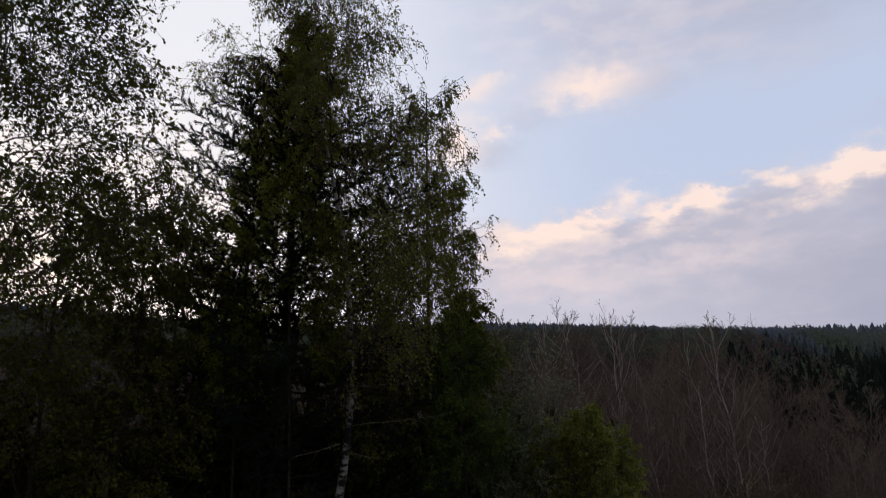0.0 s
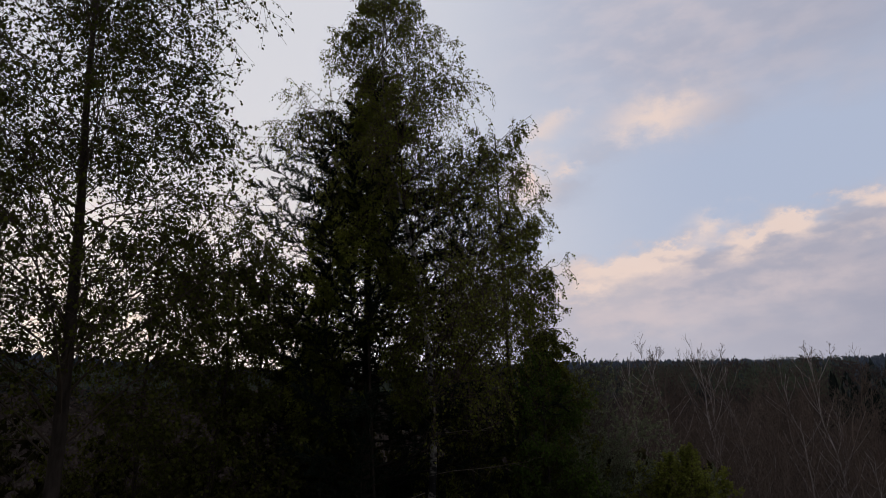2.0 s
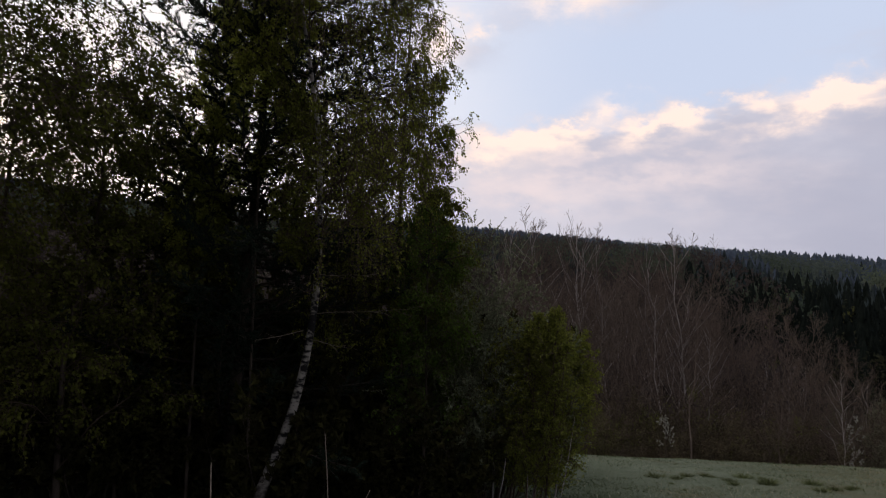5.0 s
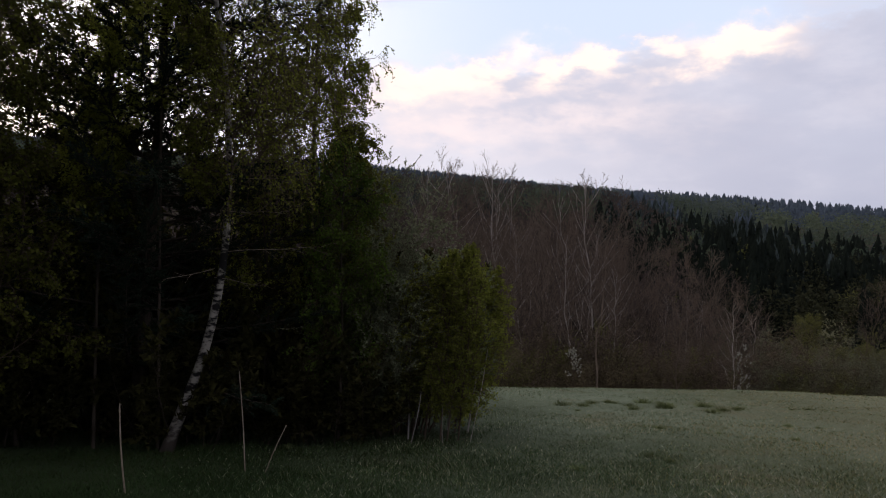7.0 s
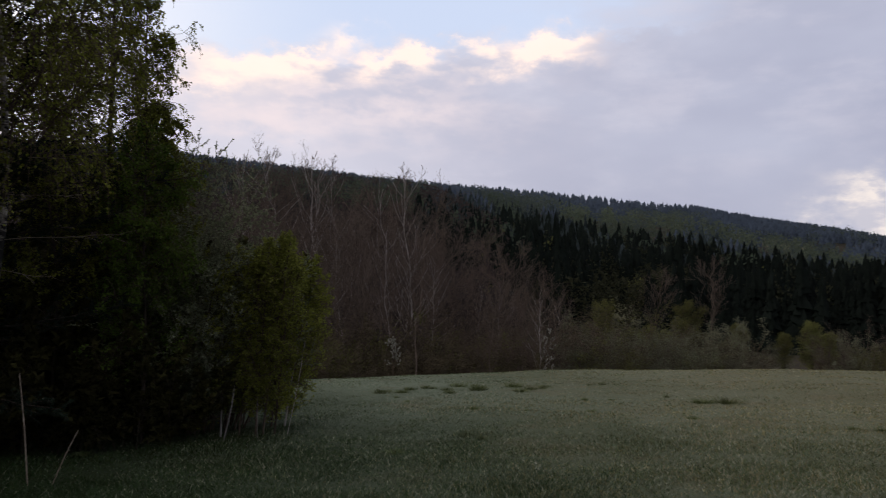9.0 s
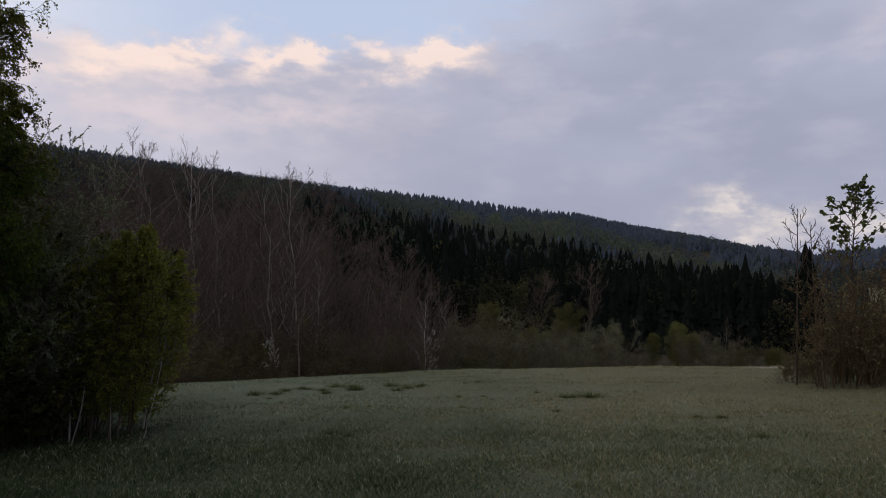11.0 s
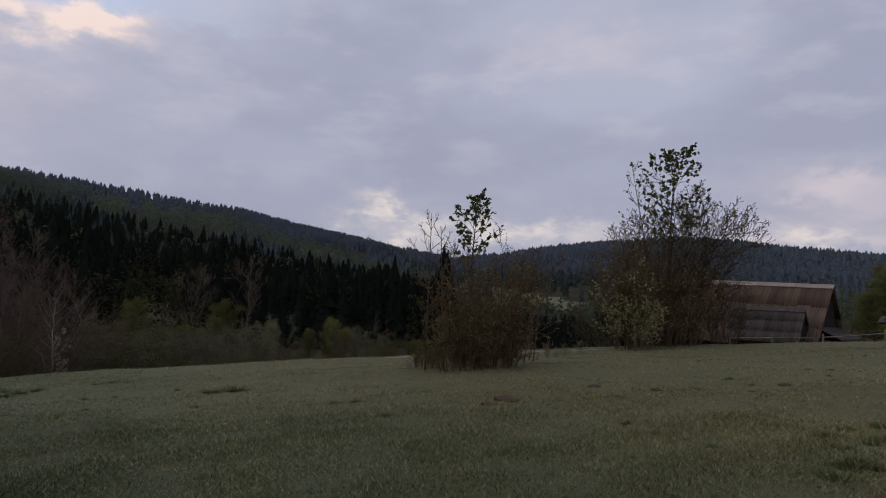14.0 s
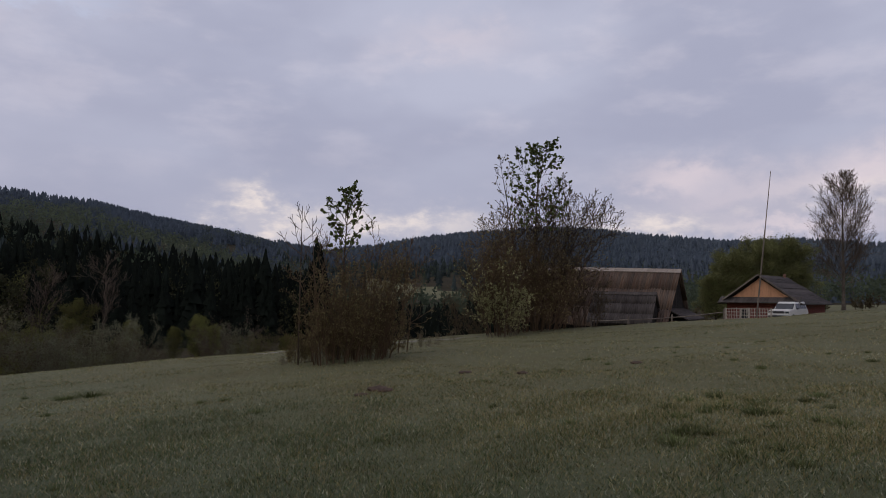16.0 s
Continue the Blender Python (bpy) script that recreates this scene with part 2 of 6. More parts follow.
GRASS, GRASS_DARK, GRASS_FROST, GRASS_DRY = (0.102, 0.122, 0.066, 1), (0.05, 0.064, 0.03, 1), (0.20, 0.222, 0.158, 1), (0.13, 0.098, 0.05, 1)
M_MEADOW = meadow_material()
M_BLADE_DRY = material("dry_grass_blades", (0.35, 0.288, 0.138), (0.165, 0.142, 0.064), 0.6, 0.8, 0, island=0.4, through_light=0.25)
M_BLADE_MID = material("fresh_grass_blades", (0.128, 0.152, 0.06), (0.066, 0.083, 0.032), 0.6, 0.8, 0, island=0.35, through_light=0.25)
M_BLADE_PALE = material("frosted_blades", (0.5, 0.48, 0.34), (0.3, 0.3, 0.2), 0.6, 0.8, 0, island=0.25, through_light=0.25)
# Blades by the wood, unfrosted and also darkened for the trees' shade.
M_BLADE_GREEN = material("unfrosted_shaded_blades", (0.05, 0.085, 0.03), (0.026, 0.046, 0.015), 0.6, 0.8, 0, island=0.4, through_light=0.25)
M_BLADE = material("grass_blades", (0.205, 0.228, 0.14), (0.105, 0.135, 0.074), 0.6, 0.8, 0, island=0.4, through_light=0.25)
# Edge grass coloured dark to stand in for the wood's shade.
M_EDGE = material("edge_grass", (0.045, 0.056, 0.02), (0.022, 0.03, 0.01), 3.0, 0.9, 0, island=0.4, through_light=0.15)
M_TUFT = material("tuft_grass", (0.125, 0.142, 0.055), (0.07, 0.085, 0.033), 3.0, 0.85, 0, island=0.4, objrand=0.3, through_light=0.2)
M_BARK = material("birch_bark", (0.27, 0.243, 0.2), (0.008, 0.007, 0.006), 7.0, 0.85, 0.5, stretch=(1, 1, 1.9), detail=3, lo=0.92, foot=0.45, mid=0.985)
M_BARK_BROWN = material("brown_bark", (0.17, 0.14, 0.115), (0.07, 0.056, 0.045), 9.0, 0.9, 0.4, stretch=(1, 1, 0.5), spec=0.05)
M_BARK_DARK = material("dark_bark", (0.085, 0.066, 0.05), (0.032, 0.025, 0.019), 14.0, 0.95, 0.6, stretch=(1, 1, 0.3), spec=0.04)
M_BARK_ALDER = material("grey_bark", (0.36, 0.315, 0.28), (0.19, 0.165, 0.145), 6.0, 0.9, 0.3, objrand=0.25)
M_TWIG_RED = material("reddish_twigs", (0.165, 0.125, 0.098), (0.09, 0.068, 0.054), 2.0, 0.95, 0, objrand=0.3, spec=0.04)
M_TWIG = material("brown_twigs", (0.115, 0.085, 0.06), (0.055, 0.04, 0.03), 2.0, 0.95, 0, objrand=0.25, spec=0.04)
M_BUD_RED = material('red_buds', (0.135, 0.102, 0.074), (0.075, 0.056, 0.042), 2.0, 0.95, 0, island=0.18, objrand=0.25, through_light=0.15)
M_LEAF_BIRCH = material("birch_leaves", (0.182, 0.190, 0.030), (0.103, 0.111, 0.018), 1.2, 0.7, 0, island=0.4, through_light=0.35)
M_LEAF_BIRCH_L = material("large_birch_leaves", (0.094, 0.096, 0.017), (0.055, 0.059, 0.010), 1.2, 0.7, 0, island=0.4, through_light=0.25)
M_LEAF_YOUNG = material("young_birch_leaves", (0.25, 0.262, 0.048), (0.138, 0.15, 0.028), 1.2, 0.7, 0, island=0.4, through_light=0.45)
# Undergrowth leaves set very dark, deepening the shade below the trees by colour.
M_LEAF_DARK = material("shade_darkened_leaves", (0.043, 0.038, 0.011), (0.022, 0.021, 0.007), 1.2, 0.75, 0, island=0.4, objrand=0.25, through_light=0.2)
M_LEAF_OLIVE = material("olive_leaves", (0.265, 0.28, 0.042), (0.165, 0.178, 0.027), 1.2, 0.7, 0, island=0.3, through_light=0.5)
M_LEAF_DEEP = material("deep_green_leaves", (0.094, 0.138, 0.020), (0.055, 0.085, 0.012), 1.2, 0.7, 0, island=0.35, through_light=0.25)
M_LEAF_PALE = material("pale_leaves", (0.27, 0.285, 0.17), (0.13, 0.145, 0.08), 1.2, 0.75, 0, island=0.4, through_light=0.3)
M_LEAF_BUD = material("bud_leaves", (0.112, 0.09, 0.052), (0.064, 0.05, 0.03), 1.2, 0.8, 0, island=0.18, objrand=0.2, through_light=0.2)
M_LEAF_MAPLE = material("maple_leaves", (0.13, 0.15, 0.055), (0.08, 0.10, 0.035), 1.2, 0.65, 0, island=0.35, through_light=0.45)
M_LEAF_GREY = material('grey_green_leaves', (0.195, 0.193, 0.12), (0.112, 0.112, 0.07), 0.5, 0.8, 0, island=0.18, objrand=0.2, through_light=0.2)
M_LEAF_GARDEN = material('garden_leaves', (0.19, 0.19, 0.078), (0.12, 0.124, 0.053), 0.4, 0.8, 0, island=0.2, objrand=0.25, through_light=0.4)
M_LEAF_BLOOM = material('white_blossom', (0.38, 0.37, 0.31), (0.22, 0.21, 0.17), 2.0, 0.8, 0, island=0.2, through_light=0.2)
M_LEAF_LIME = material("yellow_green_leaves", (0.17, 0.166, 0.054), (0.1, 0.1, 0.033), 0.5, 0.8, 0, island=0.18, objrand=0.25, through_light=0.25)
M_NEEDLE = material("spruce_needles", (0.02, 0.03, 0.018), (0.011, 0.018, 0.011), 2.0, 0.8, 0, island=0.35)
# Spruces turn paler and bluer with distance: haze put into the colour.
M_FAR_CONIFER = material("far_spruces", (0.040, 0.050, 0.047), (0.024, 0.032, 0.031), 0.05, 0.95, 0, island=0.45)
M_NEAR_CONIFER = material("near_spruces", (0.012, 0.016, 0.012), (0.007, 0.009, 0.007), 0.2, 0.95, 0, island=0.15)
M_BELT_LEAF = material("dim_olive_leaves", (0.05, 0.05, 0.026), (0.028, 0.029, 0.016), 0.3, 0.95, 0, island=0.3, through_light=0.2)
M_HAZED_CONIFER = material("haze_tinted_spruces", (0.072, 0.089, 0.11), (0.056, 0.07, 0.089), 0.008, 0.95, 0, island=0.15)
M_FAR_LEAF = material("far_leaves", (0.10, 0.122, 0.076), (0.064, 0.08, 0.056), 0.012, 0.95, 0, island=0.12, through_light=0.5)
# Lighter copy of the far leaves: the glade's brightness is put into the colour.
M_GLADE_LEAF = material("brightened_glade_leaves", (0.135, 0.158, 0.1), (0.095, 0.113, 0.076), 0.012, 0.95, 0, island=0.15, through_light=0.5)
# Distance haze is mixed into this leaf colour too.
M_HAZE_LEAF = material("haze_tinted_leaves", (0.115, 0.136, 0.105), (0.08, 0.096, 0.084), 0.012, 0.95, 0, island=0.1, through_light=0.5)
M_FAR_BARE = material("far_bare_crowns", (0.082, 0.062, 0.053), (0.05, 0.04, 0.036), 0.02, 0.95, 0, island=0.12, through_light=0.5)
M_FLOOR = material("forest_floor", (0.06, 0.048, 0.032), (0.03, 0.028, 0.018), 0.3, 0.95, 0.3, spec=0.04)
M_SOIL = material("red_soil", (0.105, 0.066, 0.045), (0.045, 0.03, 0.021), 18.0, 0.95, 0.8)
M_ROOF = material("weathered_roof", (0.17, 0.13, 0.105), (0.05, 0.037, 0.03), 1.6, 0.85, 0.2, stretch=(9, 0.5, 1), objrand=0.22, big=((0.12, 0.078, 0.055), 0.5), spec=0.1)
M_ROOF_GREY = material("grey_roof", (0.092, 0.078, 0.073), (0.034, 0.029, 0.027), 1.8, 0.85, 0.2, stretch=(8, 0.5, 1), objrand=0.2, spec=0.1)
M_PLANK = material("grey_planks", (0.17, 0.14, 0.115), (0.08, 0.065, 0.055), 6.0, 0.9, 0.3, stretch=(3, 3, 0.3), objrand=0.25)
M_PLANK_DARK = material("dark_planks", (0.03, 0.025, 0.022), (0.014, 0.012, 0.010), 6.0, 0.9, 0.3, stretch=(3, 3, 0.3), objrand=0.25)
M_OCHRE = material("ochre_boards", (0.60, 0.32, 0.18), (0.45, 0.23, 0.13), 4.0, 0.8, 0.2, stretch=(3, 3, 0.4), objrand=0.08)
M_REDWALL = material("red_wall", (0.20, 0.055, 0.04), (0.13, 0.035, 0.028), 4.0, 0.8, 0.2, objrand=0.12)
M_FENCE = material("pale_slats", (0.42, 0.37, 0.32), (0.27, 0.23, 0.2), 8.0, 0.85, 0.2, objrand=0.15)
M_CARPAINT = material("white_car_paint", (0.62, 0.61, 0.59), (0.54, 0.53, 0.51), 1.5, 0.3, 0, spec=0.5)
M_CARDARK = material("black_plastic", (0.03, 0.03, 0.032), (0.02, 0.02, 0.02), 6.0, 0.6, 0, spec=0.4)
M_GLASS = material("dark_window_glass", (0.03, 0.035, 0.04), (0.02, 0.022, 0.025), 1.0, 0.08, 0, spec=0.6)
M_RUBBER = material("tyre_rubber", (0.025, 0.025, 0.025), (0.015, 0.015, 0.015), 20.0, 0.9, 0.2)
M_METAL = material("dull_steel", (0.32, 0.27, 0.23), (0.2, 0.16, 0.13), 10.0, 0.55, 0.1, metallic=0.6)
M_PATH = material("pale_track", (0.26, 0.235, 0.20), (0.16, 0.145, 0.12), 5.0, 0.95, 0.4)
M_BRICK = material("chimney_brick", (0.26, 0.14, 0.10), (0.15, 0.085, 0.065), 9.0, 0.9, 0.3)
M_DEADSTICK = material("dry_stalk", (0.27, 0.22, 0.16), (0.13, 0.10, 0.07), 12.0, 0.9, 0.2)

# ---------------------------------------------------------------- helpers


def mesh_np(name, verts, faces, mats=(), slots=None, smooth=False):
    """A mesh from arrays: verts (n, 3) and faces (m, k) of one size, or a list of such face arrays."""
    verts = np.asarray(verts, dtype=np.float32)
    groups = faces if isinstance(faces, list) else [faces]
    groups = [np.asarray(g, dtype=np.int32) for g in groups if len(g)]
    me = bpy.data.meshes.new(name)
    me.vertices.add(len(verts))
    me.vertices.foreach_set("co", verts.ravel())
    loops = np.concatenate([g.ravel() for g in groups])
    sizes = np.concatenate([np.full(len(g), g.shape[1], dtype=np.int32) for g in groups])
    me.loops.add(len(loops))
    me.loops.foreach_set("vertex_index", loops)
    me.polygons.add(len(sizes))
    me.polygons.foreach_set("loop_start", np.concatenate([[0], np.cumsum(sizes)[:-1]]).astype(np.int32))
    me.polygons.foreach_set("loop_total", sizes)
    for mt in mats:
        me.materials.append(mt)
    if slots is not None:
        me.polygons.foreach_set("material_index", np.asarray(slots, dtype=np.int32))
    if smooth:
        me.polygons.foreach_set("use_smooth", np.ones(len(sizes), dtype=bool))
    me.update(calc_edges=True)
    me.validate()
    return me


def child(name, me, parent, label=""):
    ob = new(name, me)
    ob.parent = parent
    if label:
        tagged(ob, label)
    return ob


def part(name, bm, mat, parent, label="", smooth=False):
    me = bpy.data.meshes.new(name)
    bm.normal_update()
    bm.to_mesh(me)
    bm.free()
    if smooth:
        me.polygons.foreach_set("use_smooth", np.ones(len(me.polygons), dtype=bool))
    me.materials.append(mat)
    return child(name, me, parent, label)


def empty(name, m=None):
    ob = new(name)
    ob.empty_display_size = 0.3
    if m is not None:
        ob.matrix_basis = m
    return ob


def box(bm, c, s, rot=None, bevel=0.0):
    """Adds a box of size s about c, optionally turned by the matrix rot."""
    m = Matrix.Translation(c) @ (rot.to_4x4() if rot else Matrix()) @ Matrix.Diagonal((*s, 1))
    vs = bmesh.ops.create_cube(bm, size=1.0, matrix=m)["verts"]
    if bevel:
        es = list({e for v in vs for e in v.link_edges})
        bmesh.ops.bevel(bm, geom=es, offset=bevel, segments=1, affect="EDGES")
    return vs


def boxed(s, c=(0, 0, 0), rot=None, bevel=0.0):
    bm = bmesh.new()
    box(bm, c, s, rot, bevel)
    return bm


def prism(points, depth, axis="y"):
    """A solid with the outline points (u, v), pushed out by depth along y or x."""
    bm = bmesh.new()
    a = [bm.verts.new((u, -depth / 2, v) if axis == "y" else (-depth / 2, u, v)) for u, v in points]
    b = [bm.verts.new((u, depth / 2, v) if axis == "y" else (depth / 2, u, v)) for u, v in points]
    bm.faces.new(a)
    bm.faces.new(b[::-1])
    for i in range(len(a)):
        j = (i + 1) % len(a)
        bm.faces.new((a[i], b[i], b[j], a[j]))
    bmesh.ops.recalc_face_normals(bm, faces=bm.faces)
    return bm


def at(az, r, z=None):
    x, y = r * math.sin(radians(az)), r * math.cos(radians(az))
    return (x, y, float(ground(np.array([x]), np.array([y]))[0]) if z is None else z)


def sstep(v):
    v = np.clip(v, 0, 1)
    return v * v * (3 - 2 * v)


EDGE = ((-180, -90, -45, 0, 10, 18, 26, 35, 43, 54, 62, 70, 80, 90, 100, 108, 130, 180), (90, 60, 20, 18, 20, 23, 25.5, 27, 29, 30.5, 32, 35, 37, 38, 38, 46, 90, 90))
DROP = ((-180, -90, -45, 10, 35, 55, 66, 75, 85, 95, 104, 112, 140, 180), (0, 0, 4.0, 6.0, 5.5, 5.0, 4.5, 3.8, 2.8, 2.1, 0.62, 0.4, 0, 0))
RIDGE = ((-180, -100, -50, 10, 19.5, 28.7, 36, 43, 48, 54, 58, 62, 66, 70, 74, 77, 84, 88, 92, 98, 103, 108, 140, 180), (6, 7, 9.0, 8.7, 8.65, 8.0, 7.25, 6.55, 6.3, 5.1, 4.4, 3.6, 3.1, 3.6, 4.5, 4.9, 5.2, 5.1, 4.6, 4.0, 4.0, 3.4, 5, 6))
START = ((-180, -60, 0, 30, 50, 62, 72, 90, 110, 180), (160, 130, 95, 100, 125, 150, 230, 300, 300, 200))
REACH = ((-180, 0, 30, 48, 62, 70, 80, 110, 180), (520, 480, 520, 600, 760, 1000, 1050, 1050, 600))


def ground(x, y):
    """Height of the land: a meadow falling gently ahead, a dip past its rim, and wooded hills round the valley."""
    x, y = np.asarray(x, float), np.asarray(y, float)
    r = np.hypot(x, y) + 1e-6
    az = np.degrees(np.arctan2(x, y))
    e = np.interp(az, *EDGE)
    z = -0.072 * y * np.minimum(1.0, 42.0 / r)
    z = z - np.interp(az, *DROP) * sstep((r - e) / np.interp(az, (60, 85, 108, 140), (34, 20, 18, 30)))
    r0, r1 = np.interp(az, *START), np.interp(az, *REACH)
    top = np.tan(np.radians(np.interp(az, *RIDGE))) * r1 + 1.65
    s = np.clip((r - r0) / (r1 - r0), 0, 1)
    z = z + (top - z) * (0.75 * s + 0.25 * sstep(s))
    z = z + 0.05 * np.sin(x * 0.55 + 1.0) * np.sin(y * 0.47) * np.minimum(1, r / 12) + 0.02 * np.sin(x * 1.9) * np.sin(y * 1.6 + 0.6)
    z = z + np.minimum(1, np.maximum(0, (r - 200) / 300)) * 3.0 * np.sin(x * 0.021 + 0.5) * np.sin(y * 0.017)
    return z


def field_rim(az):
    """How far the small field across the valley climbs, falling off to one side."""
    return np.interp(az, (69, 73, 78), (405, 350, 308))


# ---------------------------------------------------------------- ground
def build_ground():
    rings = np.concatenate([np.linspace(0.0, 3.0, 6), np.geomspace(3.4, 60, 64), np.geomspace(62, 1300, 60), np.geomspace(1400, 4500, 8)])
    n = 360
    a = np.radians(np.arange(n) * 360.0 / n)
    R_, A_ = np.meshgrid(rings[1:], a, indexing="ij")
    X, Y = R_ * np.sin(A_), R_ * np.cos(A_)
    v = np.stack([X.ravel(), Y.ravel(), ground(X.ravel(), Y.ravel())], 1)
    v = np.concatenate([[[0, 0, float(ground(0.0, 0.0))]], v])
    i = np.arange(len(rings) - 2)[:, None] * n + 1
    j = np.arange(n)[None, :]
    k = (j + 1) % n
    quads = np.stack([i + j, i + k, i + n + k, i + n + j], -1).reshape(-1, 4)[:, ::-1]
    tris = np.stack([np.zeros(n, int), 1 + (np.arange(n) + 1) % n, 1 + np.arange(n)], 1)[:, ::-1]
    mid = v[quads].mean(1)
    qr, qa = np.hypot(mid[:, 0], mid[:, 1]), np.degrees(np.arctan2(mid[:, 0], mid[:, 1]))
    wood = (qr > np.interp(qa, (-180, -60, -40, 12, 20, 40, 60, 66, 68, 80, 100, 130, 180), (120, 60, 24, 26, 40, 58, 75, 80, 75, 75, 110, 200, 120)))
    wood &= ~((qa > 69) & (qa < 78) & (qr > 292) & (qr < field_rim(qa))) & ~((qa > 102.5) & (qr < 190)) & ~((qa > 41) & (qa < 44.5) & (qr > 100) & (qr < 175)) & ~((qa > 53) & (qa < 59) & (qr > 420) & (qr < 470))
    wood = wood.astype(int)
    ob = new("ground", mesh_np("ground", v, [quads, tris], [M_MEADOW, M_FLOOR], slots=np.concatenate([wood, np.zeros(len(tris), int)]), smooth=True))
    tagged(ob, "frosted short meadow grass falling away to a wooded valley", "ground", kind="structure")


build_ground()

# ---------------------------------------------------------------- plants: how limbs grow


def norm(v):
    return v / (np.linalg.norm(v, axis=-1, keepdims=True) + 1e-9)


def sample(P, rad, t):
    """Points, tangents and radii on polylines P (M, N, 3) at parameters t (M, K)."""
    M, N, _ = P.shape
    f = np.clip(t, 0, 0.999) * (N - 1)
    i = f.astype(int)
    w = (f - i)[..., None]
    rows = np.arange(M)[:, None]
    a, b = P[rows, i], P[rows, i + 1]
    return a * (1 - w) + b * w, norm(b - a), rad[rows, i] * (1 - w[..., 0]) + rad[rows, i + 1] * w[..., 0]


def grow(rng, P, rad, k, span, length, angle, bend, npts, ratio=0.6, tip=0.003, taper=0.55, upright=0.0, flat=0.0, wander=0.12):
    """k side limbs on every polyline. length: metres, as a function of the parameter, or a share of the parent's length.
    bend: upward (or, negative, downward) pull along the limb."""
    M = len(P)
    t = span[0] + (span[1] - span[0]) * (np.arange(k)[None, :] + rng.random((M, k))) / k
    c, d, r = sample(P, rad, t)
    plen = np.linalg.norm(np.diff(P, axis=1), axis=2).sum(1)[:, None]
    L = length(t) if callable(length) else plen * length * (1 - taper * t)
    L = L * rng.uniform(0.7, 1.25, (M, k))
    spin = np.arange(k)[None, :] * 2.39996 + rng.random((M, 1)) * 6.28 + rng.normal(0, 0.35, (M, k))
    ref = np.where(np.abs(d[..., 2:3]) > 0.9, np.array([1.0, 0, 0]), np.array([0, 0, 1.0]))
    u = norm(np.cross(d, ref))
    v = np.cross(d, u)
    side = np.cos(spin)[..., None] * u + np.sin(spin)[..., None] * v
    if flat:
        side = norm(side * np.array([1, 1, 1 - flat]))
    ang = np.radians(angle) * rng.uniform(0.8, 1.2, (M, k))[..., None]
    way = norm(np.cos(ang) * d + np.sin(ang) * side + np.array([0, 0, upright]))
    M2 = M * k
    way, c, L, r = way.reshape(M2, 3), c.reshape(M2, 3), L.reshape(M2), r.reshape(M2)
    pts = [c]
    step = L[:, None] / (npts - 1)
    for i in range(npts - 1):
        way = norm(way + np.array([0, 0, bend / (npts - 1)]) + rng.normal(0, wander, (M2, 3)))
        pts.append(pts[-1] + way * step)
    Q = np.stack(pts, 1)
    q = np.linspace(0, 1, npts)[None, :]
    r0 = np.maximum(r * ratio, tip * 1.3)[:, None]
    return Q, r0 * (1 - q) + tip * q


def tubes(P, rad, sides):
    """Verts and quads of tubes round the polylines P."""
    M, N, _ = P.shape
    d = np.empty_like(P)
    d[:, 1:-1] = P[:, 2:] - P[:, :-2]
    d[:, 0], d[:, -1] = P[:, 1] - P[:, 0], P[:, -1] - P[:, -2]
    d = norm(d)
    ref = np.where(np.abs(d[:, :1, 2:3]) > 0.8, np.array([1.0, 0.2, 0]), np.array([0, 0, 1.0]))
    u = norm(np.cross(d, np.broadcast_to(ref, d.shape)))
    v = np.cross(d, u)
    a = np.arange(sides) * 2 * np.pi / sides
    ring = np.cos(a)[None, None, :, None] * u[:, :, None] + np.sin(a)[None, None, :, None] * v[:, :, None]
    V = (P[:, :, None] + ring * rad[:, :, None, None]).reshape(-1, 3)
    base = (np.arange(M) * N * sides)[:, None, None] + (np.arange(N - 1) * sides)[None, :, None]
    s = np.arange(sides)[None, None, :]
    s2 = (s + 1) % sides
    F = np.stack([base + s, base + s2, base + sides + s2, base + sides + s], -1).reshape(-1, 4)
    return V, F


def slim(P, rad, n, sides=3):
    """Tubes through only n points of each polyline, for fine twigs."""
    i = np.linspace(0, P.shape[1] - 1, n).round().astype(int)
    return tubes(P[:, i], rad[:, i], sides)


def leaves(rng, C, D, size, wide=0.7, droop=0.0, spread=1.0, kite=False):
    """Small pointed leaves at the points C, roughly along D."""
    n = len(C)
    d = norm(D + rng.normal(0, spread, (n, 3)) + np.array([0, 0, -droop]))
    u = norm(np.cross(d, rng.normal(0, 1, (n, 3))))
    w = np.cross(d, u)
    s = (size * rng.uniform(0.6, 1.3, n))[:, None]
    if not kite:
        V = np.stack([C + u * s * wide * 0.5, C - u * s * wide * 0.35 + w * s * 0.1, C + d * s + u * s * 0.1], 1).reshape(-1, 3)
        return V, np.arange(n * 3).reshape(n, 3)
    mid = C + d * s * 0.42 + w * s * 0.08
    V = np.stack([C, mid + u * s * wide * 0.5, C + d * s, mid - u * s * wide * 0.5], 1).reshape(-1, 3)
    return V, np.arange(n * 4).reshape(n, 4)


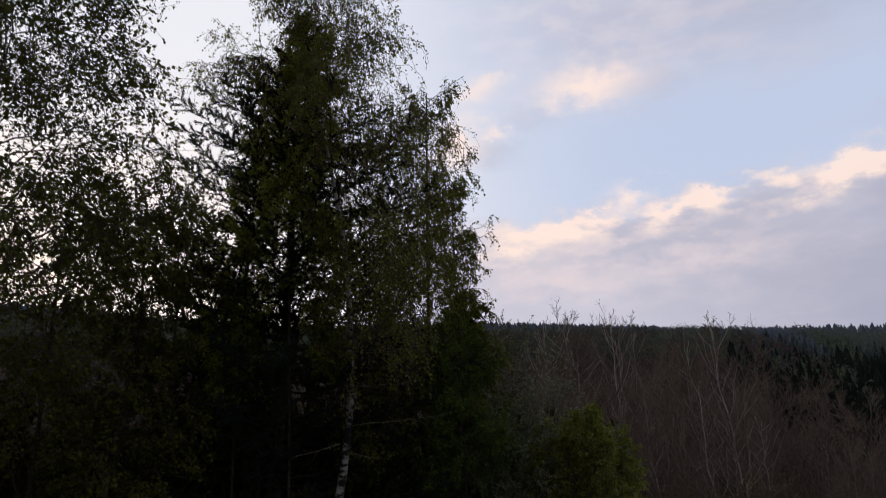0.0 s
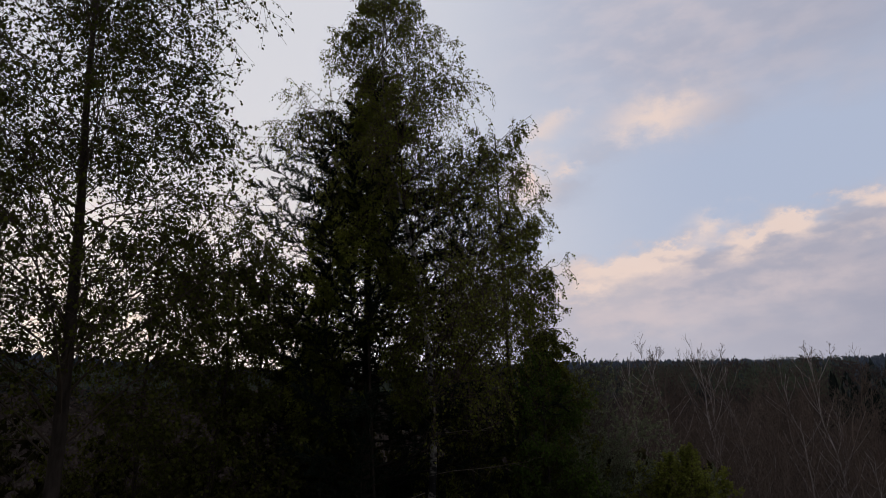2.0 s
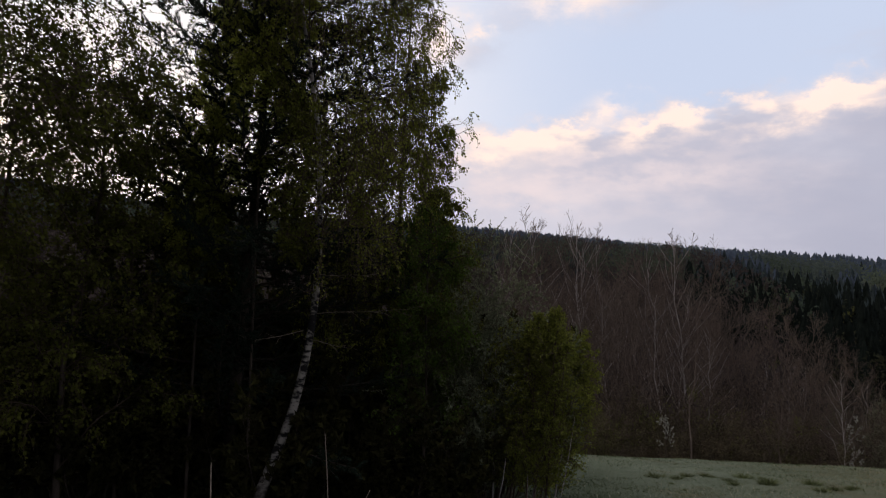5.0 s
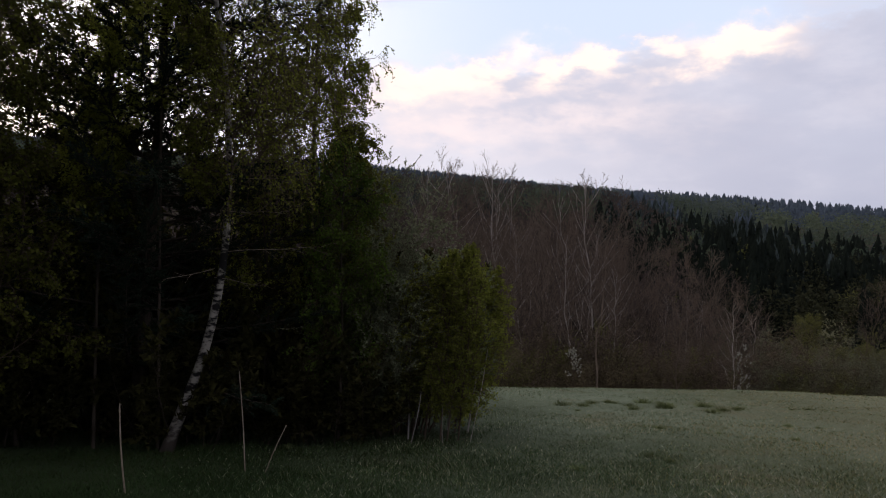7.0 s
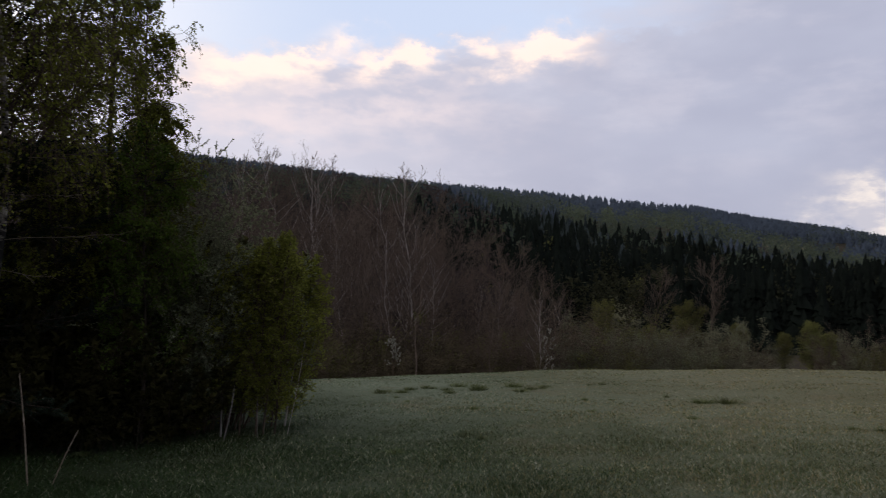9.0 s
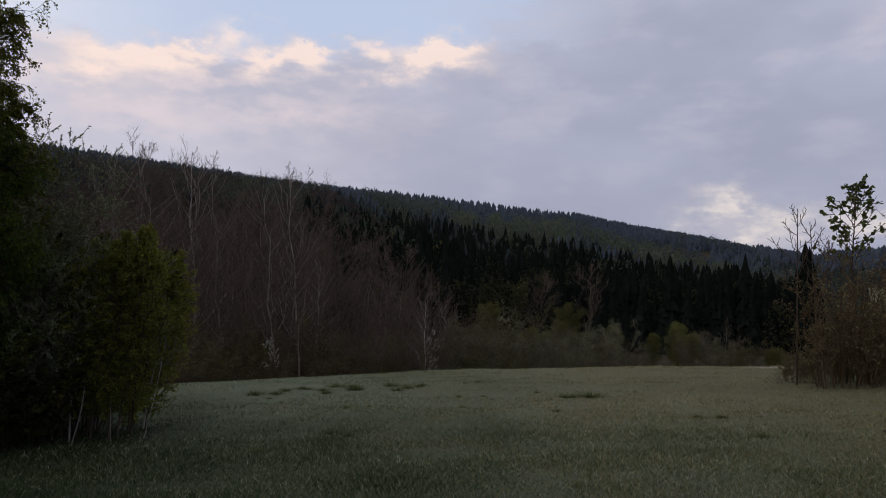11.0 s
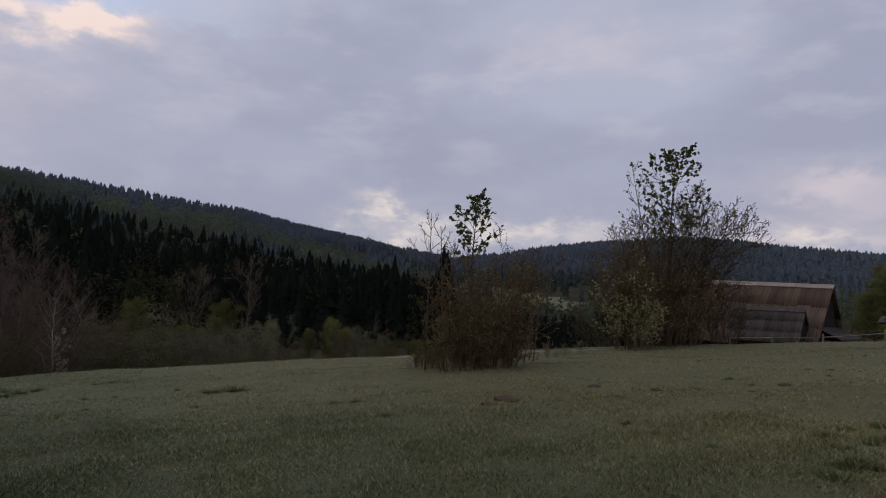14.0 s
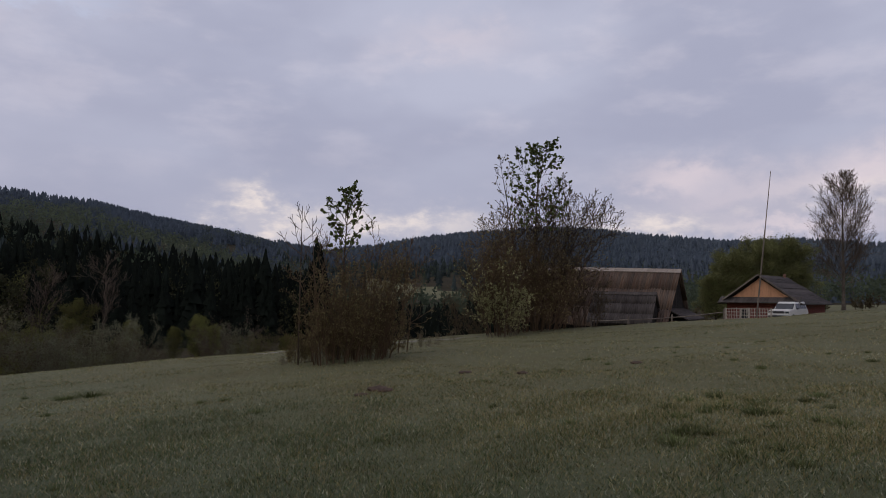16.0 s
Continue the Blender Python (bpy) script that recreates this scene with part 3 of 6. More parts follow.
def broad_leaves(rng, C, D, size, wide=0.9, droop=0.25, spread=0.8):
    """Rounded, slightly folded leaves large enough to be told apart."""
    n = len(C)
    d = norm(D + rng.normal(0, spread, (n, 3)) + np.array([0, 0, -droop]))
    u = norm(np.cross(d, rng.normal(0, 1, (n, 3))))
    w = np.cross(d, u)
    s = (size * rng.uniform(0.6, 1.3, n))[:, None]
    rim = ((0.0, 0.0, 0.0), (0.22, 0.42, 0.10), (0.55, 0.5, 0.12), (0.85, 0.25, 0.05), (1.0, 0.0, -0.04), (0.85, -0.25, 0.05), (0.55, -0.5, 0.12), (0.22, -0.42, 0.10))
    V = np.stack([C + d * s * a + u * s * wide * b + w * s * h for a, b, h in rim], 1).reshape(-1, 3)
    i = np.arange(n)[:, None] * 8
    return V, [np.concatenate([i, i + 1, i + 2, i + 3, i + 4], 1), np.concatenate([i, i + 4, i + 5, i + 6, i + 7], 1)]


def join(items):
    V, F, off = [], [], 0
    for v, f in items:
        V.append(v)
        F.append(f + off)
        off += len(v)
    return np.concatenate(V), np.concatenate(F)


def stem(points, n, r0, r1, flare=0.0):
    """A smooth trunk through a few points."""
    p = np.array(points, float)
    t = np.linspace(0, 1, len(p))
    q = np.linspace(0, 1, n)
    P = np.stack([np.interp(q, t, p[:, i]) for i in range(3)], 1)
    for _ in range(3):
        P[1:-1] = (P[:-2] + 2 * P[1:-1] + P[2:]) / 4
    rad = r0 + (r1 - r0) * q + flare * np.exp(-q * 22)
    return P[None], rad[None]


def spread_leaves(rng, P, rad, per, span=(0.15, 1.0), loose=0.0):
    """Leaf points along the polylines; loose: metres by which stalks carry them off the twig."""
    t = rng.uniform(*span, (len(P), per))
    c, d, _ = sample(P, rad, t)
    c, d = c.reshape(-1, 3), d.reshape(-1, 3)
    return c + rng.normal(0, loose, c.shape) if loose else c, d


# ---------------------------------------------------------------- birches
def birch(name, trunk_pts, r0, reach, label, leaf_mat, leaf_size, n1=34, n2=9, n3=7, per=5, span=(0.14, 0.99), seed=1, angle=55, bend=-0.35, hang=1.5, bark=None, category="tree", group="", thick=0.42, string=0.55, trim=None):
    rng = np.random.default_rng(seed)
    base = trunk_pts[0]
    top = empty(name, Matrix.Translation(base))
    P, rad = stem([(p[0] - base[0], p[1] - base[1], p[2] - base[2] - (0.25 if i == 0 else 0)) for i, p in enumerate(trunk_pts)], 26, r0, 0.012, r0 * 0.45)
    A, ra = grow(rng, P, rad, n1, span, reach, angle, bend, 8, thick, 0.005, upright=0.28)
    if trim:
        A = A[:, :1] + (A - A[:, :1]) * trim(A[:, 0], A[:, -1] - A[:, 0])[:, None, None]
    B, rb = grow(rng, A, ra, n2, (0.2, 1.0), 0.45, 50, -0.5, 6, 0.6, 0.0035, 0.45)
    C, rc = grow(rng, B, rb, n3, (0.15, 1.0), string, 45, -hang, 5, 0.6, 0.0022, 0.4)
    child("trunk", mesh_np("trunk", *tubes(P, rad, 10), [bark or M_BARK], smooth=True), top, "white bark with black scars")
    child("branchwork", mesh_np("branchwork", *join([slim(A, ra, 6, 4), slim(B, rb, 4), slim(C, rc, 3)]), [M_TWIG]), top)
    c, d = spread_leaves(rng, C, rc, per, loose=leaf_size * 0.55)
    c2, d2 = spread_leaves(rng, B, rb, 3, (0.4, 1.0))
    child("crown", mesh_np("crown", *leaves(rng, np.concatenate([c, c2]), np.concatenate([d, d2]), leaf_size, 0.85, 0.6, kite=True), [leaf_mat]), top)
    return tagged(top, label, category, group)


def ray_at(az, el, r):
    return (r * math.sin(radians(az)) - 0.13, r * math.cos(radians(az)) + 0.2, 1.75 + r * math.tan(radians(el)))


def reach_mid(t):
    return np.interp(t, (0.1, 0.25, 0.45, 0.7, 0.85, 1.0), (1.6, 1.7, 2.3, 2.4, 1.7, 0.65))


def trim_mid(foot, way):
    """Limbs towards the spruce stay short low down."""
    return np.where(way[:, 0] < 0, 0.92, 1.0) * np.where((way[:, 0] < 0) & (foot[:, 2] - ray_at(0, 21.0, 10.7)[2] + b0_rise < 0), 0.42, 1.0)


b0 = at(-8.2, 10.7)
b0_rise = b0[2]
TALL_BIRCH = birch("birch_tree", [b0] + [ray_at(az, el, 10.7) for az, el in ((-6.2, -9.8), (-5.2, -7.4), (-4.4, -3.6), (-3.9, 1), (-3.8, 5), (-4.1, 10), (-4.5, 15), (-5.5, 20), (-7.1, 25), (-8.4, 31), (-8.5, 36), (-8.2, 40))],
      0.078, reach_mid, "tall drooping birch with curved white trunk and fresh leaves", M_LEAF_BIRCH, 0.038, 84, 11, 8, 9, (0.40, 0.98), 3, thick=0.24, hang=2.8, string=0.85, trim=trim_mid)


def dead_branch(tree, a, b, seed):
    """A thin crooked dry branch of the birch, from a to b, with a few twigs."""
    rng = np.random.default_rng(seed)
    o = Vector(tree.location)
    A_, B_ = Vector(a) - o, Vector(b) - o
    pts = [tuple(A_.lerp(B_, q) + Vector(rng.normal(0, 0.035, 3)) * (0 < q)) for q in (0, 0.25, 0.5, 0.75, 1)]
    P, rad = stem(pts, 9, 0.006, 0.0025)
    T, rt = grow(rng, P, rad, 5, (0.35, 1.0), 0.3, 32, -0.2, 4, 0.6, 0.002, 0.4)
    child("dead_branch", mesh_np("dead_branch", *join([tubes(P, rad, 5), slim(T, rt, 4)]), [M_DEADSTICK], smooth=True), tree, "thin pale dry branch")


for i, (a, b, far) in enumerate((((-4.4, 1.6), (4.0, 2.8), 10.6), ((-4.5, 7.3), (2.1, 8.2), 10.7), ((-4.4, 5.0), (0.3, 5.4), 10.5), ((-4.6, -0.3), (-0.9, -1.0), 10.4), ((-4.6, 0.4), (-9.0, -0.6), 10.4))):
    dead_branch(TALL_BIRCH, ray_at(*a, 10.7), ray_at(*b, far), 130 + i)


def reach_left(t):
    return np.interp(t, (0.1, 0.3, 0.5, 0.72, 1.0), (2.2, 2.5, 2.6, 2.3, 0.7))


g0 = at(-31.5, 9.0)
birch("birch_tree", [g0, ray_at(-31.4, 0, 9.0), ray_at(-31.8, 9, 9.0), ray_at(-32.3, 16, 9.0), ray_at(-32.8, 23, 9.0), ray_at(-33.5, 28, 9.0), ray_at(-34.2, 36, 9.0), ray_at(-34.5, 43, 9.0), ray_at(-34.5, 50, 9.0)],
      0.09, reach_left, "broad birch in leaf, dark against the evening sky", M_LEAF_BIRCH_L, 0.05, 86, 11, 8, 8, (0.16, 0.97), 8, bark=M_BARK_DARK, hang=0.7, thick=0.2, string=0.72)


def small_birch(az, r, top_el, half, label, mat, size, seed, n=(46, 10, 7, 8), span=(0.1, 0.94), lean=0.0, bark=None, hang=1.5, shape=(0.8, 1.15, 1.05, 0.85, 0.5), string=0.55):
    b = at(az, r)
    t = ray_at(az + lean, top_el, r)
    off = np.random.default_rng(seed).normal(0, 0.16, (2, 3)) * (1, 1, 0)
    pts = [b] + [tuple(b[i] + (t[i] - b[i]) * q + off[k][i] for i in range(3)) for k, q in enumerate((0.33, 0.66))] + [t]
    birch("birch_tree", pts, 0.024 + 0.0035 * (t[2] - b[2]) * (half > 1.2), lambda q: half * np.interp(q, (0.0, 0.2, 0.6, 0.85, 1.0), shape), label, mat, size, *n, span, seed, bark=bark, thick=0.3, hang=hang, string=string)


CONE = (1.0, 1.2, 1.05, 0.8, 0.5)
small_birch(2.2, 12.8, 29.0, 1.28, "leafy birch with hanging twigs behind the tall one", M_LEAF_BIRCH, 0.038, 71, (44, 9, 7, 8), (0.30, 0.98), bark=M_BARK_DARK, hang=2.8, shape=CONE, string=0.8)
small_birch(4.5, 12.6, 20.5, 0.86, "leafy birch with hanging twigs at the edge of the group", M_LEAF_BIRCH, 0.036, 171, (44, 9, 7, 9), (0.25, 0.98), bark=M_BARK_DARK, hang=2.4, shape=CONE, string=0.75)
small_birch(-1.0, 12.4, 20.0, 1.1, "leafy birch sapling filling the group", M_LEAF_BIRCH, 0.04, 77, (40, 9, 6, 8), (0.25, 0.95), bark=M_BARK_DARK)
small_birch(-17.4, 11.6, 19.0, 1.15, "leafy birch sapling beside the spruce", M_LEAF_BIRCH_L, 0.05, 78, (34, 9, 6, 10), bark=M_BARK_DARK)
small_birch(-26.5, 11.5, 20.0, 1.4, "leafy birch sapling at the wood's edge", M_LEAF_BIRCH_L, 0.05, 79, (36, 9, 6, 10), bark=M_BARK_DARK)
small_birch(5.6, 13.2, 12.5, 0.6, "small upright birch at the edge of the group", M_LEAF_BIRCH, 0.044, 73, (36, 9, 6, 10), bark=M_BARK_DARK, hang=0.25)
small_birch(-8.3, 11.0, 33.5, 0.72, "narrow yellow-green tree with hanging foliage before the spruce", M_LEAF_OLIVE, 0.04, 72, (42, 8, 6, 11), (0.55, 0.95), bark=M_BARK_DARK, hang=2.6, string=0.9)
small_birch(-12.6, 11.3, 25.5, 0.6, "slim yellow-green sapling with hanging foliage before the spruce", M_LEAF_OLIVE, 0.04, 172, (42, 8, 6, 11), (0.42, 0.96), bark=M_BARK_DARK, hang=2.6, string=0.9)
small_birch(5.0, 11.8, 9.8, 0.8, "deep-green leafy sapling with hanging twigs", M_LEAF_DEEP, 0.036, 74, (40, 9, 6, 9), (0.2, 0.98), bark=M_BARK_DARK, hang=2.8, string=0.9, shape=(0.9, 1.15, 1.1, 0.9, 0.5))
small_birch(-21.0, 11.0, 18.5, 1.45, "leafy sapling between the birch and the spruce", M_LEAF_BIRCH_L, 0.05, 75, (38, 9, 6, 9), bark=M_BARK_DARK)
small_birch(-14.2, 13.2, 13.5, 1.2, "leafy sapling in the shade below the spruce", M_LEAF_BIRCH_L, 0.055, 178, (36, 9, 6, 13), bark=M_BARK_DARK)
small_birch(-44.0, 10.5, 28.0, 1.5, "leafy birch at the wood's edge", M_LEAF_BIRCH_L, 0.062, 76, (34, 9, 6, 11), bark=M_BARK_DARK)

# ---------------------------------------------------------------- spruce
def spruce(base, height, width, label, seed, turn=0.0):
    rng = np.random.default_rng(seed)
    top = empty("spruce_tree", Matrix.Translation(base))
    P, rad = stem([(0, 0, -0.2), (0.02, 0, height * 0.5), (0, 0.02, height)], 24, 0.13, 0.012)
    def ln(t):
        return width * np.interp(t, (0.0, 0.2, 0.5, 0.7, 0.84, 1.0), (1.25, 1.3, 1.28, 1.05, 0.5, 0.03))
    A, ra = grow(rng, P, rad, 170, (0.1, 0.995), ln, 84, 0.42, 9, 0.25, 0.005, wander=0.06)
    B, rb = grow(rng, A, ra, 36, (0.1, 1.0), 0.23, 48, 0.1, 5, 0.55, 0.0035, 0.7, flat=0.4)
    child("trunk", mesh_np("trunk", *tubes(P, rad, 9), [M_BARK_DARK], smooth=True), top)
    child("branchwork", mesh_np("branchwork", *join([slim(A, ra, 5, 4), slim(B, rb, 3)]), [M_BARK_DARK]), top)
    c, d = spread_leaves(rng, B, rb, 78, (0.02, 1.0), 0.012)
    c2, d2 = spread_leaves(rng, A, ra, 160, (0.12, 1.0), 0.012)
    child("crown", mesh_np("crown", *leaves(rng, np.concatenate([c, c2]), np.concatenate([d, d2]) * 0.9, 0.045, 0.36, 0.05, 0.5), [M_NEEDLE]), top)
    return tagged(top, label, "tree")


spruce(at(-9.9, 12.4), 11.0, 2.1, "dark spruce with drooping needled branches", 11)

# ---------------------------------------------------------------- shrubs and bare trees
def shrub_mesh(seed, height, spread, stems, k1, k2, leaf, per, leaf_mat, twig_mat, up=0.5, r0=0.022, k3=0, lean=0.35, leafspan=(0.2, 1.0), tip=0.003, dome=0.35, slope=0.0, loose=0.0, split=False, low=0.12, vary=0.55):
    """Meshes of a many-stemmed bush: (stems, twigs, leaves)."""
    rng = np.random.default_rng(seed)
    n = stems
    a, q = rng.uniform(0, 6.28, n), np.sqrt(rng.random(n))
    foot = np.stack([np.cos(a) * q * spread[0], np.sin(a) * q * spread[1], np.full(n, -0.1)], 1)
    out = np.stack([np.cos(a) * q * lean, np.sin(a) * q * lean, np.ones(n)], 1) + rng.normal(0, 0.08, (n, 3))
    L = height * rng.uniform(vary, 1.65 - vary, n) * (1 - dome * q * q) * (1 - slope * np.cos(a) * q)
    pts, way = [foot], norm(out)
    for i in range(8):
        way = norm(way + rng.normal(0, 0.07, (n, 3)) + np.array([0, 0, 0.05]))
        pts.append(pts[-1] + way * (L / 8)[:, None])
    P = np.stack(pts, 1)
    rad = (r0 * rng.uniform(0.5, 1.2, n))[:, None] * np.linspace(1, 0.2, 9)[None]
    A, ra = grow(rng, P, rad, k1, (low, 1.0), 0.42, 42, up, 6, 0.6, tip * 1.3, 0.5)
    B, rb = grow(rng, A, ra, k2, (0.15, 1.0), 0.5, 42, up * 0.6, 5, 0.6, tip, 0.4)
    items = [slim(A, ra, 4), slim(B, rb, 3)]
    last = B, rb
    if k3:
        C, rc = grow(rng, B, rb, k3, (0.2, 1.0), 0.5, 40, 0.2, 4, 0.7, tip * 0.85, 0.4)
        items.append(slim(C, rc, 2))
        last = C, rc
    if split:
        stems_made = [mesh_np("stem", *slim(P[i:i + 1], rad[i:i + 1], 6, 5), [twig_mat], smooth=True) for i in range(n)]
    else:
        stems_made = mesh_np("stemwork", *slim(P, rad, 6, 4), [twig_mat], smooth=True)
    res = [stems_made, mesh_np("brushwood", *join(items), [twig_mat])]
    if per:
        c, d = spread_leaves(rng, *last, per, leafspan, loose)
        c2, d2 = spread_leaves(rng, A, ra, per, (0.3, 1.0))
        res.append(mesh_np("foliage", *leaves(rng, np.concatenate([c, c2]), np.concatenate([d, d2]), leaf, 0.7, 0.1), [leaf_mat]))
    return res


def bush(name, meshes, m, label, category="bush", group=""):
    top = empty(name, m)
    for nm, me in zip(("stemwork", "brushwood", "foliage"), meshes):
        if isinstance(me, list):
            for one in me:
                child("stem", one, top)
        else:
            tagged(child(nm, me, top), kind="" if nm == "stemwork" else "stuff")
    return tagged(top, label, category, group)


def bare_meshes(seed, height, r0, k=(26, 7, 6), reach=0.30, up=0.9, angle=38, trunk=M_BARK_ALDER, twig=M_TWIG_RED, start=0.22, thick=0.42, leaf=None, top=0.99, fine=(0.018, 0.013, 0.010), sway=0.0, ends=(0.62, 0.3)):
    rng = np.random.default_rng(seed)
    lean = rng.normal(0, 0.03, 2)
    P, rad = stem([(0, 0, -0.3), (lean[0] * height * 0.5, lean[1] * height * 0.4, height * 0.5), (lean[0] * height, lean[1] * height, height)], 18, r0, 0.015, r0 * 0.4)
    if sway:
        P[0, 2:, :2] += np.cumsum(rng.normal(0, sway * 0.5, (16, 2)), 0) * np.linspace(0.2, 0.6, 16)[:, None]
    def ln(t):
        return height * reach * np.interp(t, (0.0, start, 0.5, 0.8, 1.0), (0.7, 1.0, 1.0, *ends))
    A, ra = grow(rng, P, rad, k[0], (start, top), ln, angle, up, 7, thick, fine[0], upright=0.1)
    B, rb = grow(rng, A, ra, k[1], (0.2, 1.0), 0.45, 36, up * 0.7, 5, 0.6, fine[1], 0.4)
    C, rc = grow(rng, B, rb, k[2], (0.15, 1.0), 0.55, 36, 0.3, 4, 0.65, fine[2], 0.4)
    res = [mesh_np("trunk", *tubes(P, rad, 8), [trunk], smooth=True), mesh_np("branchwork", *slim(A, ra, 5, 4), [trunk]), mesh_np("brushwood", *join([slim(B, rb, 3), slim(C, rc, 2)]), [twig])]
    if leaf:
        c, d = spread_leaves(rng, C, rc, leaf[2], (0.2, 1.0), leaf[1] * 1.6)
        res.append(mesh_np("crown", *leaves(rng, c, d, leaf[1], 0.8, 0.2), [leaf[0]]))
    return res


def standing(name, meshes, m, label, category="tree", group=""):
    top = empty(name, m)
    for nm, me in zip(("trunk", "branchwork", "brushwood", "crown"), meshes):
        tagged(child(nm, me, top), kind="" if nm == "trunk" else "stuff")
    return tagged(top, label, category, group)


def upright_at(az, r, turn, s=1.0, sink=0.0):
    x, y, z = at(az, r)
    return Matrix.LocRotScale((x, y, z - sink), Euler((0, 0, turn)), (s, s, s))


# thicket under and behind the birches
def thicket():
    rng = np.random.default_rng(21)
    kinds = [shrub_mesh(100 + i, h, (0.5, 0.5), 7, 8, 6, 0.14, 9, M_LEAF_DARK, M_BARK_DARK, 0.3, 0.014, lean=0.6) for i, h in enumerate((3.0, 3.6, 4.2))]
    first = [bush("thicket_bush", k, upright_at(-200, 30, 0), "leafy undergrowth bush, the shade below the birches deepened in its colour", "bush", "undergrowth below the birches") for k in kinds]
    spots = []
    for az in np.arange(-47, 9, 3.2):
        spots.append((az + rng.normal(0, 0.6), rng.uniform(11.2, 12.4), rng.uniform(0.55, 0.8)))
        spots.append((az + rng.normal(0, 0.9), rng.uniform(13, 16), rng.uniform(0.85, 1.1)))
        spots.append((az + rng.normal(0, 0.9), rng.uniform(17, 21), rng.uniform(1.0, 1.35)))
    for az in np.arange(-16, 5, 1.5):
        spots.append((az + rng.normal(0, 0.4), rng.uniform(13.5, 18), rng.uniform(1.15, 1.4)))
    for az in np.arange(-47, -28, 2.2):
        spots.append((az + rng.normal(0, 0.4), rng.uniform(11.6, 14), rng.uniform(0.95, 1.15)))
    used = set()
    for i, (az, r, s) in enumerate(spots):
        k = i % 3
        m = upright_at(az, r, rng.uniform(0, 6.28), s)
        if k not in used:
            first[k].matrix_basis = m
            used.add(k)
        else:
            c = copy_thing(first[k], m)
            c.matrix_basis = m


thicket()

# pale budding willow at the corner of the trees, and slender young birches before it
w = shrub_mesh(31, 5.9, (0.6, 0.6), 34, 13, 9, 0.05, 26, M_LEAF_PALE, M_TWIG, 0.2, 0.02, lean=0.12, dome=0.6, split=True)
bush("willow_bush", w, upright_at(8.1, 12.9, 0.4, 0.81), "grey-twigged willow bush with pale opening buds")
w2 = shrub_mesh(32, 4.0, (0.7, 0.7), 28, 12, 9, 0.05, 26, M_LEAF_PALE, M_TWIG, 0.4, 0.02, lean=0.3, split=True)
bush("willow_bush", w2, upright_at(10.2, 13.2, 1.4, 0.92), "grey-twigged willow bush with pale opening buds")


def young_birches():
    rng = np.random.default_rng(41)
    for i in range(20):
        az = 7.6 + 10.2 * i / 19 + rng.normal(0, 0.35)
        r = 11.8 + rng.uniform(0, 2.2)
        foot_az = 11.6 + (az - 12.2) * 0.74
        b = at(foot_az, r)
        h = rng.uniform(2.4, 3.0) * float(np.interp(az, (7, 9, 11, 13, 15, 16.4, 17.4, 18.6), (0.74, 0.84, 0.96, 1.04, 1.1, 1.0, 0.8, 0.58))) * (1 + 0.055 * (r - 12.5))
        lx, ly = radians(az - foot_az) * r + rng.normal(0, 0.16), rng.normal(0, 0.22)
        birch("young_birch", [b, (b[0] + lx * 0.3, b[1] + ly * 0.3, b[2] + h * 0.35), (b[0] + lx * 0.7, b[1] + ly * 0.7, b[2] + h * 0.7), (b[0] + lx, b[1] + ly, b[2] + h)], 0.014,
              lambda t: np.interp(t, (0, 0.2, 0.45, 0.7, 1), (0.4, 0.6, 0.82, 0.66, 0.22)), "slender young birch with yellow-green leaves", M_LEAF_YOUNG, 0.032, 28, 7, 5, 8, (0.1, 0.99), 50 + i, 44, 0.6, -0.2, bark=M_BARK_ALDER if i % 4 == 2 else M_TWIG, group="young birches at the wood's corner")


young_birches()


